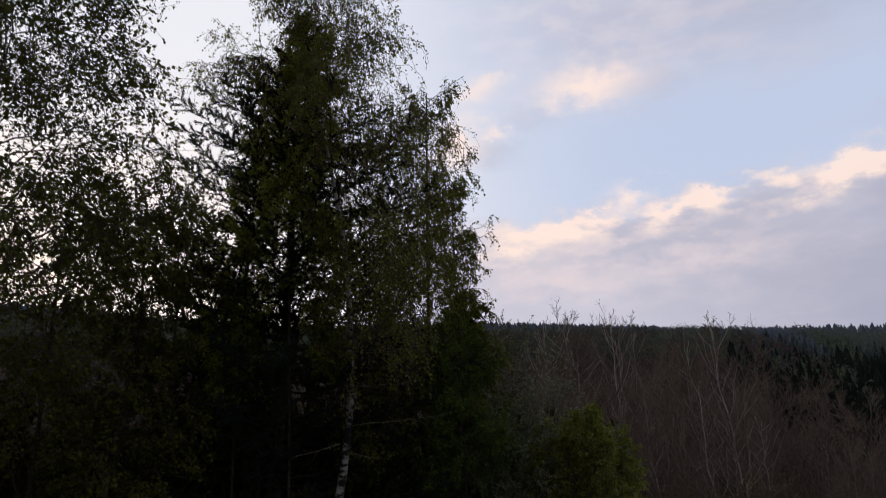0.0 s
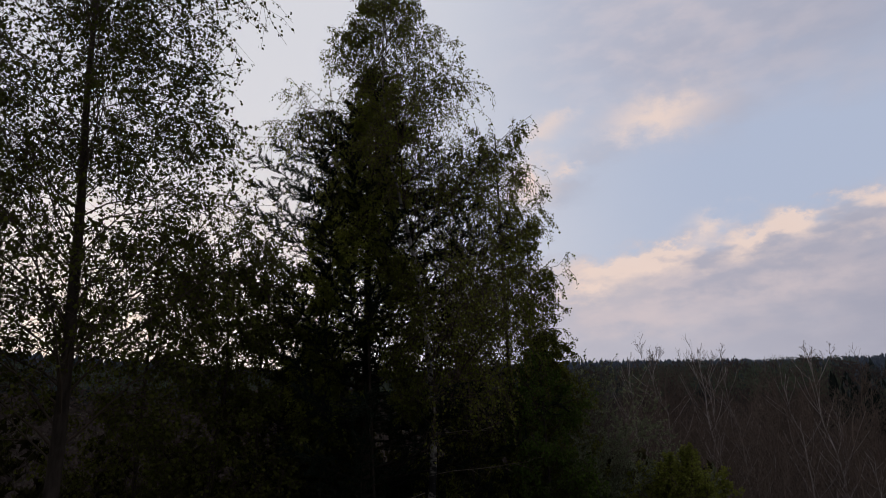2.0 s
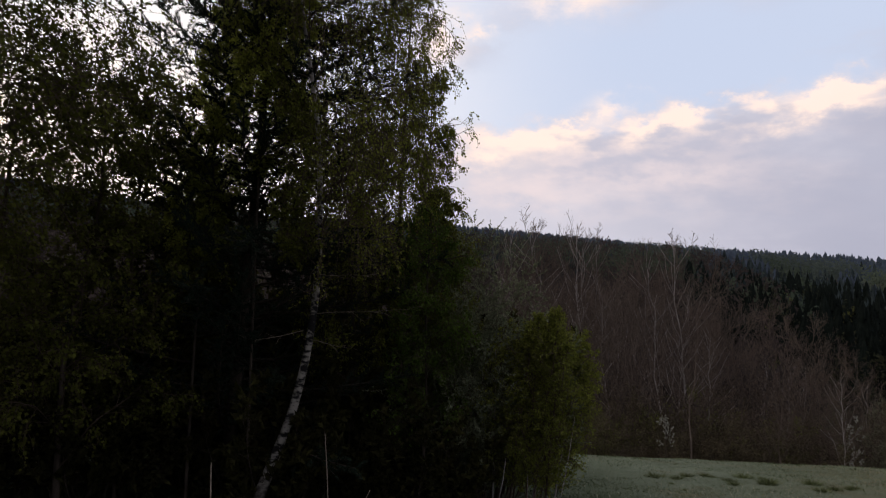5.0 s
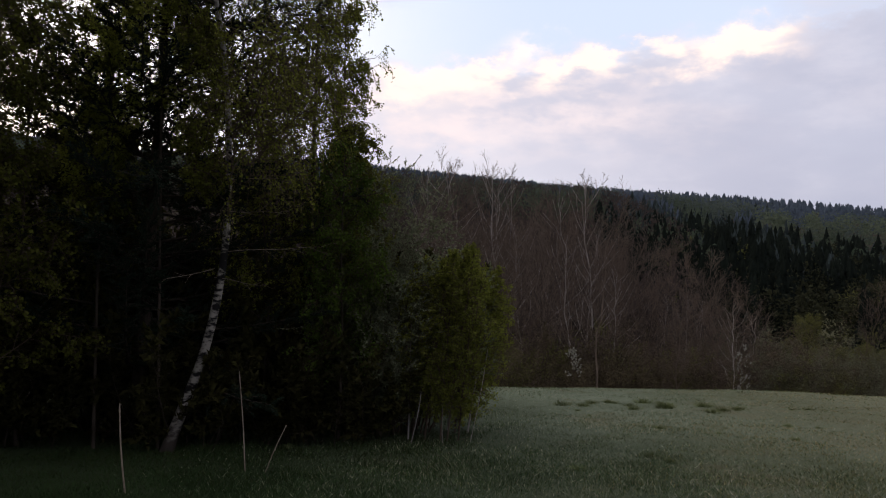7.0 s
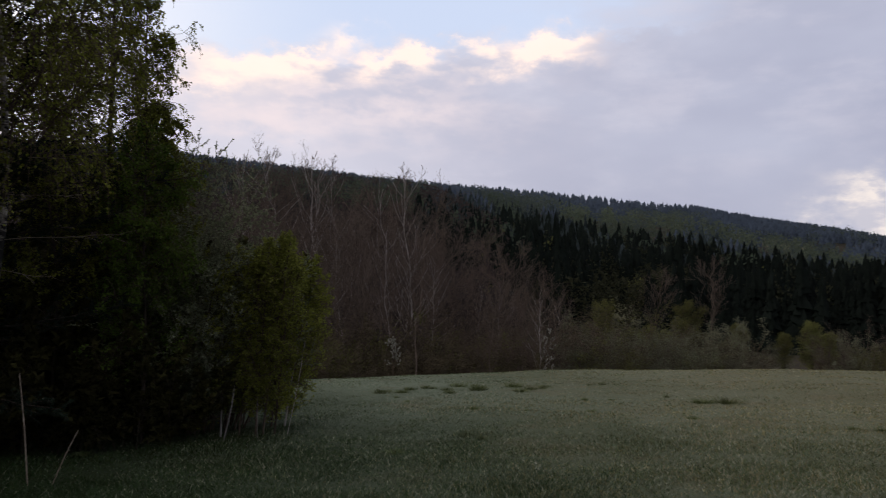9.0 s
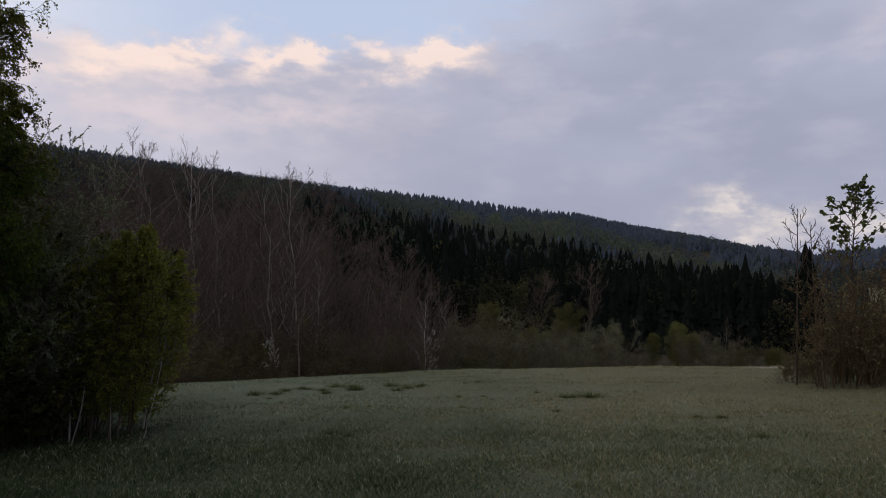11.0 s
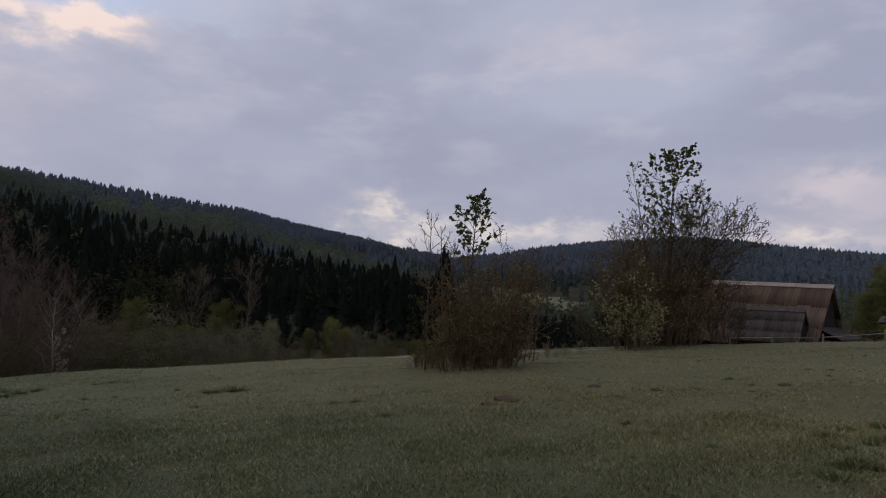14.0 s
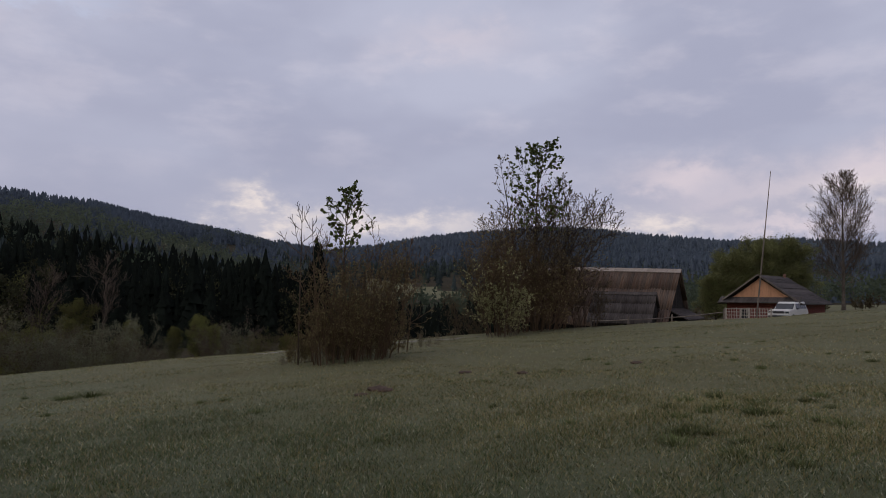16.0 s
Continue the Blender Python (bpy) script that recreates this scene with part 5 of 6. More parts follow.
def clump_two():
    a = at(82.8, 35.4)
    ms = shrub_mesh(411, 5.6, (2.7, 1.4), 66, 8, 6, 0.07, 3, M_LEAF_RUST, M_TWIG_BROWN, 0.6, 0.03, lean=0.36, k3=2, tip=0.007, dome=0.4, split=True)
    bush("thicket_clump", ms, Matrix.Translation(a) @ Matrix.Rotation(radians(-38), 4, "Z"), "large brown budding thicket at the meadow's rim")
    sapling("maple_sapling", at(83.2, 36.0), ray_low(83.5, 12.2, 36.0), 0.09, "maple with fresh green leaves rising out of the thicket", 0.5, 2.1, M_LEAF_MAPLE, 6, 412, (30, 7), 0.145, ang=62, bend=0.5)
    sapling("bare_sapling", at(82.6, 36.5), ray_low(80.2, 11.2, 36.5), 0.06, "leafless sapling rising out of the thicket", 0.4, 1.5, M_LEAF_RUST, 2, 413, (14, 5), 0.12)
    for i, (az, el) in enumerate(((86.0, 8.6), (87.6, 8.0), (89.6, 7.2), (85.2, 9.4), (88.4, 7.4), (83.6, 8.6), (82.2, 7.8), (80.6, 7.2), (79.2, 6.2), (86.8, 6.8), (84.4, 7.4))):
        sapling("bare_sapling", at(82.0 + (az - 80) * 0.35, 36.2), ray_low(az, el, 36.2), 0.05, "spreading leafless tree of the thicket", 0.3, 1.8, M_LEAF_RUST, 5, 420 + i, (26, 9), 0.05)
    ms = shrub_mesh(430, 3.0, (0.8, 0.6), 14, 8, 6, 0.085, 5, M_LEAF_BLOSSOM, M_TWIG, 0.6, 0.02, lean=0.4, split=True)
    bush("blossom_bush", ms, upright_at(80.8, 32.2, 0.5, 1.18), "bush with pale yellow-green opening leaves before the thicket")
    ms = shrub_mesh(431, 4.2, (1.0, 0.7), 18, 8, 6, 0.08, 3, M_LEAF_BUD, M_TWIG, 0.6, 0.025, lean=0.3, split=True)
    bush("thicket_clump", ms, upright_at(87.4, 38.0, 0.5), "brown budding bush beside the barn")
    ms = shrub_mesh(432, 3.0, (1.0, 0.7), 14, 8, 6, 0.08, 3, M_LEAF_BUD, M_TWIG, 0.6, 0.02, lean=0.3, split=True)
    bush("thicket_clump", ms, upright_at(77.6, 40.0, 0.5), "dim budding bush beyond the thicket")


M_LEAF_RUST = material('rust_buds', (0.25, 0.2, 0.098), (0.125, 0.1, 0.05), 1.2, 0.85, 0, island=0.5, through_light=0.15)
M_TWIG_BROWN = material("warm_twigs", (0.15, 0.1, 0.062), (0.072, 0.048, 0.03), 2.0, 0.95, 0, spec=0.04)
M_STRAW = material("straw_stalks", (0.22, 0.185, 0.125), (0.12, 0.1, 0.07), 6.0, 0.9, 0)
M_LEAF_BLOSSOM = material("blossom_leaves", (0.38, 0.36, 0.185), (0.22, 0.21, 0.1), 1.2, 0.75, 0, island=0.4, through_light=0.3)
clump_one()
clump_two()


# ---------------------------------------------------------------- the farm
def facing(az, r, z, turn=0.0, tip=0.0):
    """A pose at az and r whose own -y side looks back at the meadow, turned by some degrees."""
    x, y, _ = at(az, r, 0.0)
    return Matrix.LocRotScale((x, y, z), Euler((0, radians(tip), radians(-az + turn))), None)


def corrugated(length, run, waves, amp, thick, mat_name="sheet"):
    """A wavy roofing sheet in its own plane: x along the ridge, y down the slope; from_pydata style arrays."""
    n = waves * 6 + 1
    x = np.linspace(-length / 2, length / 2, n)
    z = amp * np.cos(np.linspace(0, waves * 2 * np.pi, n))
    rows = [np.stack([x, np.full(n, y), z + o], 1) for o in (0.0, -thick) for y in (0.0, run)]
    V = np.concatenate(rows)
    i = np.arange(n - 1)
    top = np.stack([i, i + 1, n + i + 1, n + i], 1)
    bot = np.stack([2 * n + i, 3 * n + i, 3 * n + i + 1, 2 * n + i + 1], 1)
    front = np.stack([n + i, n + i + 1, 3 * n + i + 1, 3 * n + i], 1)
    backs = np.stack([i, 2 * n + i, 2 * n + i + 1, i + 1], 1)
    ends = np.array([[0, n, 3 * n, 2 * n], [n - 1, 3 * n - 1, 4 * n - 1, 2 * n - 1]])
    return V, np.concatenate([top, bot, front, backs, ends])


def slope_matrix(ridge_y, ridge_z, eave_y, eave_z, x):
    """From a sheet's plane to a roof slope that falls from the ridge to the eave."""
    d = Vector((0, eave_y - ridge_y, eave_z - ridge_z))
    run = d.length
    d.normalize()
    ex = Vector((1, 0, 0))
    nz = ex.cross(d)
    if nz.z < 0:
        ex, nz = -ex, -nz
    return Matrix.Translation((x, ridge_y, ridge_z)) @ Matrix((ex, d, nz)).transposed().to_4x4(), run


def roof_sheets(parent, length, ridge, eave, cols, rows, mat, waves, amp=0.025, seed=0, name="roof_sheet"):
    rng = np.random.default_rng(seed)
    m, run = slope_matrix(ridge[0], ridge[1], eave[0], eave[1], 0.0)
    w, h = length / cols, run / rows
    meshes = [mesh_np(name, *corrugated(w * 1.03, h * 1.06, waves, amp, 0.008), [mat], smooth=True)]
    for j in range(rows):
        for i in range(cols):
            ob = child(name, meshes[0], parent)
            ob.matrix_basis = m @ Matrix.Translation((-length / 2 + (i + 0.5) * w, j * h, 0.02 + (rows - j) * 0.010 + (i % 2) * 0.005)) @ Matrix.Rotation(rng.normal(0, 0.006), 4, "Z") @ Matrix.Rotation(rng.normal(0, 0.006), 4, "X")


def plank_wall(parent, x0, x1, z0, ztop, y, mat, n, axis="x", name="plank"):
    """Upright boards from z0 to the height ztop(u), along x at y, or along y at x."""
    w = (x1 - x0) / n
    rng = np.random.default_rng(n)
    for i in range(n):
        u = x0 + (i + 0.5) * w
        h0, h1 = ztop(u - w * 0.46), ztop(u + w * 0.46)
        pts = [(u - w * 0.46, z0), (u + w * 0.46, z0), (u + w * 0.46, max(h1, z0 + 0.05)), (u - w * 0.46, max(h0, z0 + 0.05))]
        bm = prism(pts, 0.03, "y" if axis == "x" else "x")
        off = y + float(rng.normal(0, 0.006))
        bmesh.ops.translate(bm, verts=bm.verts, vec=(0, off, 0) if axis == "x" else (off, 0, 0))
        part(name, bm, mat, parent)


def barn():
    top = empty("barn", facing(88.3, 58.5, -2.3, -19.5, 1.8))
    L, W, eave, ridge = 13.0, 7.4, 1.9, 6.1
    h = W / 2
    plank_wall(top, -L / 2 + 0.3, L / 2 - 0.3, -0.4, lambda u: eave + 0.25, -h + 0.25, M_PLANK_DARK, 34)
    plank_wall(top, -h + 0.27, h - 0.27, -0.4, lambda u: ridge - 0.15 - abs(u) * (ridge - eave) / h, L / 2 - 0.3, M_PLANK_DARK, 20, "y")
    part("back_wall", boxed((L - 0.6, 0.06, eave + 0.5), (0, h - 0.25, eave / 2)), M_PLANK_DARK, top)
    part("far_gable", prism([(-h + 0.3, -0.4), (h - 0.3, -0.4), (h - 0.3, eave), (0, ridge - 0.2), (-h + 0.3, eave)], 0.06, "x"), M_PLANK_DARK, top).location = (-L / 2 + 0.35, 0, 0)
    roof_sheets(top, L, (0.0, ridge), (-h - 0.25, eave - 0.2), 13, 3, M_ROOF, 5, 0.045, 1)
    roof_sheets(top, L, (0.0, ridge), (h + 0.25, eave - 0.2), 7, 2, M_ROOF, 12, 0.022, 2)
    for i in range(5):
        part("ridge_cap", prism([(-0.28, -0.2), (0, 0.09), (0.28, -0.2), (0.26, -0.24), (0, 0.05), (-0.26, -0.24)], L / 5 * 1.02, "x"), M_METAL, top).location = (-L / 2 + (i + 0.5) * L / 5, 0, ridge + 0.05 + (i % 2) * 0.012)
    # lean-to at the gable
    lean = part("lean_to", prism([(-3.0, -0.4), (0.8, -0.4), (0.8, 2.35), (-3.0, 2.35)], 1.3, "y"), M_PLANK_DARK, top)
    lean.matrix_basis = Matrix.Translation((L / 2 + 0.55, 0.3, 0)) @ Matrix.Rotation(radians(90), 4, "Z")
    part("lean_roof", prism([(-0.05, 3.15), (1.55, 2.4), (1.55, 2.47), (-0.05, 3.23)], 5.4, "y"), M_ROOF_GREY, lean, "dark sheet roof").matrix_basis = lean.matrix_basis.inverted() @ Matrix.Translation((L / 2 - 0.3, 0, 0))
    tagged(top, "old grey wooden barn with a steep weathered corrugated roof", "barn")


def shed():
    top = empty("shed", facing(90.4, 53.5, -1.15, -14.0, 0.5))
    L, W, eave, ridge = 4.7, 3.2, 0.95, 2.95
    h = W / 2
    plank_wall(top, -L / 2 + 0.15, L / 2 - 0.15, -0.3, lambda u: eave + 0.1, -h + 0.15, M_PLANK_DARK, 16)
    plank_wall(top, -h + 0.17, h - 0.17, -0.3, lambda u: ridge - 0.12 - abs(u) * (ridge - eave) / h, L / 2 - 0.15, M_PLANK_DARK, 11, "y")
    part("back_wall", boxed((L - 0.3, 0.05, eave + 0.3), (0, h - 0.15, eave / 2)), M_PLANK_DARK, top)
    roof_sheets(top, L, (0.0, ridge), (-h - 0.15, eave - 0.15), 6, 3, M_ROOF_GREY, 4, 0.035, 3)
    roof_sheets(top, L, (0.0, ridge), (h + 0.15, eave - 0.15), 4, 2, M_ROOF_GREY, 7, 0.02, 4)
    part("ridge_cap", prism([(-0.2, -0.14), (0, 0.07), (0.2, -0.14), (0.18, -0.17), (0, 0.04), (-0.18, -0.17)], L, "x"), M_ROOF_GREY, top).location = (0, 0, ridge + 0.06)
    tagged(top, "small plank shed with a dark grey corrugated roof", "shed")


def farmhouse():
    z0 = -1.15
    top = empty("farmhouse", facing(100.2, 63.0, z0, -18.0))
    w, eave, apex, L, hip = 2.95, 2.42, 4.5, 9.0, 1.7
    # walls: log courses
    for j in range(10):
        z = 0.12 + j * 0.25
        part("wall_log", boxed((2 * w - 0.5, 0.16, 0.24), (0, 0.25, z), None, 0.02), M_REDWALL, top)
        part("wall_log", boxed((0.16, L - 0.7, 0.24), (w - 0.3, L / 2, z), None, 0.02), M_REDWALL, top)
        part("wall_log", boxed((0.16, L - 0.7, 0.24), (-w + 0.3, L / 2, z), None, 0.02), M_REDWALL, top)
    for x in (-1.2, 1.2):
        win = part("window", boxed((0.8, 0.10, 0.95), (x, 0.14, 1.35), None, 0.01), M_FENCE, top, "pale framed window")
        part("pane", boxed((0.62, 0.04, 0.78), (x, 0.085, 1.35)), M_GLASS, win)
    # gable boards
    n = 22
    for i in range(n):
        x0, x1 = -w + 0.55 + i * (2 * w - 1.1) / n, -w + 0.55 + (i + 0.94) * (2 * w - 1.1) / n
        def hh(x):
            return apex - 0.16 - abs(x) * (apex - eave) / w
        pts = [(x0, eave + 0.22), (x1, eave + 0.22), (x1, max(hh(x1), eave + 0.25)), (x0, max(hh(x0), eave + 0.25))]
        part("gable_board", prism(pts, 0.03), M_OCHRE, top).location = (0, 0.2, 0)
    part("gable_peak", prism([(-0.2, apex - 0.3), (0.2, apex - 0.3), (0, apex - 0.1)], 0.03), M_OCHRE, top).location = (0, 0.2, 0)
    # skirt roof under the gable
    part("skirt_roof", prism([(0.25, eave + 0.34), (-0.55, eave - 0.12), (-0.55, eave - 0.06), (0.25, eave + 0.40)], 2 * w + 0.5, "x"), M_ROOF_GREY, top)
    # main roof: two slopes and a hip at the back, in courses
    courses = 9
    for side in (-1, 1):
        for j in range(courses):
            t0, t1 = j / courses, (j + 1.12) / courses
            def pt(t, y):
                return (side * (w + 0.35) * t, y, apex + 0.1 - (apex - eave + 0.3) * t + 0.012 * (j % 2))
            bm = bmesh.new()
            e0, e1 = L - hip * (1 - t0) - 0.0, L - hip * (1 - min(t1, 1)) + 0.0
            q = [bm.verts.new(pt(t0, -0.25)), bm.verts.new(pt(t0, e0)), bm.verts.new(pt(t1, e1)), bm.verts.new(pt(t1, -0.25))]
            bm.faces.new(q)
            bmesh.ops.recalc_face_normals(bm, faces=bm.faces)
            bmesh.ops.solidify(bm, geom=bm.faces[:], thickness=0.035)
            part("roof_course", bm, M_ROOF_GREY, top)
    bm = bmesh.new()
    q = [bm.verts.new(v) for v in ((0, L - hip, apex + 0.1), (w + 0.35, L, eave - 0.2), (-w - 0.35, L, eave - 0.2))]
    bm.faces.new(q)
    bmesh.ops.solidify(bm, geom=bm.faces[:], thickness=0.04)
    part("roof_hip", bm, M_ROOF_GREY, top)
    for side in (-1, 1):
        a, b = Vector((0, -0.27, apex + 0.13)), Vector((side * (w + 0.35), -0.27, eave - 0.17))
        d = b - a
        rot = Matrix.Rotation(side * math.atan2(-d.z, abs(d.x)), 3, "Y")
        part("verge_board", boxed((d.length, 0.04, 0.12), (a + b) / 2, rot), M_PLANK, top)
    part("chimney", boxed((0.2, 0.2, 0.55), (0.1, 6.4, apex + 0.1), None, 0.02), M_BRICK, top)
    tagged(top, "small red farmhouse with an ochre boarded gable and grey roof", "house")


def trellis():
    top = empty("garden_fence", facing(99.45, 55.5, -0.35, -4.0))
    W, H, base = 3.1, 0.82, 0.33
    for i in range(5):
        part("post", boxed((0.07, 0.07, H + base + 0.96), (-W / 2 + i * W / 4, 0, (H + base) / 2 - 0.45), None, 0.01), M_FENCE, top)
    for j in range(4):
        part("rail", boxed((W, 0.03, 0.05), (0, -0.05, base + 0.06 + j * (H - 0.1) / 3)), M_FENCE, top)
    for i in range(18):
        part("slat", boxed((0.045, 0.02, H), (-W / 2 + 0.09 + i * (W - 0.18) / 17, -0.078, base + H / 2)), M_FENCE, top)
    tagged(top, "pale wooden lattice fence before the farmhouse", "fence")


def pole_fence():
    top = empty("pole_fence", Matrix.Translation(at(92, 48)))
    o = Vector(at(92, 48))
    ends = [Vector(ray_low(az, el, r)) for az, el, r in ((87.6, -1.85, 46), (90.5, -1.72, 47.5), (93.8, -1.5, 49), (97.6, -1.0, 51))]
    for a, b in zip(ends, ends[1:]):
        d = b - a
        P = np.array([[tuple(a - o), tuple((a + b) / 2 - o + Vector((0, 0, -0.03))), tuple(b - o)]])
        child("rail", mesh_np("rail", *tubes(P, np.array([[0.04, 0.036, 0.036]]), 7), [M_PLANK], smooth=True), top)
    for e in ends:
        g = float(ground(np.array([e.x]), np.array([e.y]))[0])
        P = np.array([[(e.x - o.x, e.y - o.y, g - 0.3 - o.z), (e.x - o.x, e.y - o.y, e.z + 0.22 - o.z)]])
        child("post", mesh_np("post", *tubes(P, np.array([[0.07, 0.06]]), 7), [M_PLANK], smooth=True), top)
    tagged(top, "low fence of pale poles along the meadow's rim", "fence")


def mast():
    b = at(99.9, 53.0)
    top = empty("antenna_mast", Matrix.Translation(b))
    t1, t2 = ray_low(100.55, 5.0, 53.0), ray_low(101.05, 9.6, 53.0)
    pts = [(0, 0, -0.3), (t1[0] - b[0], t1[1] - b[1], t1[2] - b[2]), (t2[0] - b[0], t2[1] - b[1], t2[2] - b[2])]
    P, rad = stem(pts, 14, 0.065, 0.03)
    child("lower_pole", mesh_np("lower_pole", *tubes(P[:, :8], rad[:, :8], 8), [M_PLANK], smooth=True), top)
    child("upper_pole", mesh_np("upper_pole", *tubes(P[:, 7:], rad[:, 7:] * 0.8, 8), [M_METAL], smooth=True), top)
    tagged(top, "tall thin leaning pole before the farmhouse", "mast")


def car():
    x, y, _ = at(102.15, 61.5, 0.0)
    z = float(ground(np.array([x]), np.array([y]))[0])
    top = empty("car", Matrix.LocRotScale((x, y, z), Euler((0, 0, radians(-102 - 22))), (0.95, 0.84, 0.98)))
    # own axes: -y is the nose, x the width
    W = 0.86

    def hull(profile, width, tuck=0.0):
        """A body from a side outline (y, z), a little narrower towards the roof."""
        bm = bmesh.new()
        rows = []
        for sgn in (-1, 1):
            rows.append([bm.verts.new((sgn * (width - tuck * max(0.0, v - 0.95)), u, v)) for u, v in profile])
        bm.faces.new(rows[0])
        bm.faces.new(rows[1][::-1])
        k = len(profile)
        for i in range(k):
            bm.faces.new((rows[0][i], rows[1][i], rows[1][(i + 1) % k], rows[0][(i + 1) % k]))
        bmesh.ops.recalc_face_normals(bm, faces=bm.faces)
        bmesh.ops.bevel(bm, geom=bm.edges[:], offset=0.035, segments=2, affect="EDGES")
        return bm
    part("body", hull([(-2.15, 0.32), (-2.2, 0.66), (-2.12, 0.92), (-1.05, 1.0), (2.1, 1.0), (2.15, 0.4), (1.9, 0.28), (-1.9, 0.28)], W), M_CARPAINT, top)
    cab = part("cabin", hull([(-1.05, 0.97), (-0.45, 1.52), (-0.25, 1.6), (1.75, 1.62), (2.05, 1.0)], W - 0.03, 0.22), M_CARPAINT, top)
    ws = boxed((1.42, 0.02, 0.60), (0, -0.80, 1.255), Matrix.Rotation(radians(-46), 3, "X"), 0.004)
    part("windscreen", ws, M_GLASS, cab, "dark reflecting glass")
    for sgn in (-1, 1):
        tilt = Matrix.Rotation(radians(-sgn * 12.4), 3, "Y")
        for y0, y1 in ((-0.55, 0.28), (0.38, 1.12), (1.2, 1.72)):
            part("side_window", boxed((0.02, y1 - y0, 0.40), (sgn * (W - 0.075), (y0 + y1) / 2, 1.26), tilt, 0.004), M_GLASS, cab, "dark window glass")
        part("headlight", boxed((0.3, 0.05, 0.15), (sgn * 0.66, -2.185, 0.78), None, 0.015), M_GLASS, top, "clear headlight")
        part("mirror", boxed((0.16, 0.08, 0.13), (sgn * (W + 0.08), -0.62, 1.07), None, 0.02), M_CARDARK, top)
        for yy in (-1.35, 1.35):
            bm = bmesh.new()
            bmesh.ops.create_cone(bm, cap_ends=True, segments=20, radius1=0.32, radius2=0.32, depth=0.2, matrix=Matrix.Translation((sgn * (W - 0.08), yy, 0.32)) @ Matrix.Rotation(radians(90), 4, "Y"))
            wh = part("wheel", bm, M_RUBBER, top)
            bm = bmesh.new()
            bmesh.ops.create_cone(bm, cap_ends=True, segments=16, radius1=0.19, radius2=0.16, depth=0.04, matrix=Matrix.Translation((sgn * (W + 0.02), yy, 0.32)) @ Matrix.Rotation(radians(90 * sgn), 4, "Y"))
            part("rim", bm, M_METAL, wh)
    part("grille", boxed((0.92, 0.04, 0.18), (0, -2.19, 0.78), None, 0.01), M_CARDARK, top)
    part("bumper", boxed((1.66, 0.12, 0.2), (0, -2.2, 0.45), None, 0.03), M_CARDARK, top)
    tagged(top, "white estate car parked beside the farmhouse", "car")


barn()
shed()
farmhouse()
trellis()
pole_fence()
mast()
car()


# ---------------------------------------------------------------- small things on the meadow
def stick(name, a, b, r, label, category, bow=0.0, mat=M_DEADSTICK):
    top = empty(name, Matrix.Translation(a))
    d = [b[i] - a[i] for i in range(3)]
    P, rad = stem([(0, 0, -0.1), (d[0] * 0.5 + bow, d[1] * 0.5, d[2] * 0.5), tuple(d)], 8, r, r * 0.7)
    child("stalk", mesh_np("stalk", *tubes(P, rad, 6), [mat], smooth=True), top)
    return tagged(top, label, category)


def ray_mid(az, el, r):
    return (r * math.sin(radians(az)) - 0.1, r * math.cos(radians(az)) + 0.3, 1.68 + r * math.tan(radians(el)))


stick("dry_stalk", at(-10.4, 8.3), ray_mid(-11.0, -9.5, 8.3), 0.011, "single dry pale stalk standing at the wood's edge", "stalk", -0.03)
stick("dry_stalk", at(-2.1, 9.3), ray_mid(-2.5, -7.2, 9.3), 0.009, "single dry pale stalk standing at the wood's edge", "stalk", 0.01)
stick("leaning_stalk", at(-0.9, 9.2), ray_mid(1.4, -11.3, 9.2), 0.006, "dry pale stalk leaning over the grass", "stalk")
stick("birch_pole", at(10.6, 11.5), ray_mid(12.2, -7.9, 11.5), 0.008, "thin white birch pole leaning at the young birches", "pole", 0.05, M_BARK_ALDER)
stick("birch_pole", at(13.3, 11.7), ray_mid(14.0, -6.6, 11.8), 0.004, "thin white birch pole leaning at the young birches", "pole", -0.03, M_BARK_ALDER)
stick("birch_pole", at(15.4, 11.8), ray_mid(17.5, -4.8, 12.0), 0.005, "thin white birch pole leaning at the young birches", "pole", 0.04, M_BARK_ALDER)


stick("fallen_twig", at(-5.3, 6.2), tuple(v + o for v, o in zip(at(-3.6, 6.5), (0, 0, 0.06))), 0.005, "pale dry twig lying in the grass", "twig")


def mound(name, az, r, w, h, mat, label, category, seed, group=""):
    rng = np.random.default_rng(seed)
    x, y, z = at(az, r)
    bm = bmesh.new()
    bmesh.ops.create_icosphere(bm, subdivisions=3, radius=1.0)
    ph = rng.uniform(0, 6, 3)
    for v in bm.verts:
        k = 1 + 0.22 * math.sin(v.co.x * 5 + ph[0]) * math.sin(v.co.y * 6 + ph[1]) + 0.10 * math.sin(v.co.x * 13 + ph[2]) * math.cos(v.co.y * 11)
        v.co = Vector((v.co.x * w * k, v.co.y * w * 0.7 * k, v.co.z * h * k))
    top = empty(name, Matrix.Translation((x, y, z)))
    part("heap", bm, mat, top, "", True)
    return tagged(top, label, category, group)


for i, (az, r, w, h) in enumerate(((71.6, 13.0, 0.28, 0.06), (72.3, 12.6, 0.2, 0.05), (83.2, 14.6, 0.16, 0.05), (78.5, 15.5, 0.2, 0.04), (70.4, 12.2, 0.16, 0.04), (92.0, 16.0, 0.18, 0.04))):
    mound("molehill", az, r, w, h, M_SOIL, "low heap of reddish loose soil on the grass", "molehill", 500 + i, "molehills")


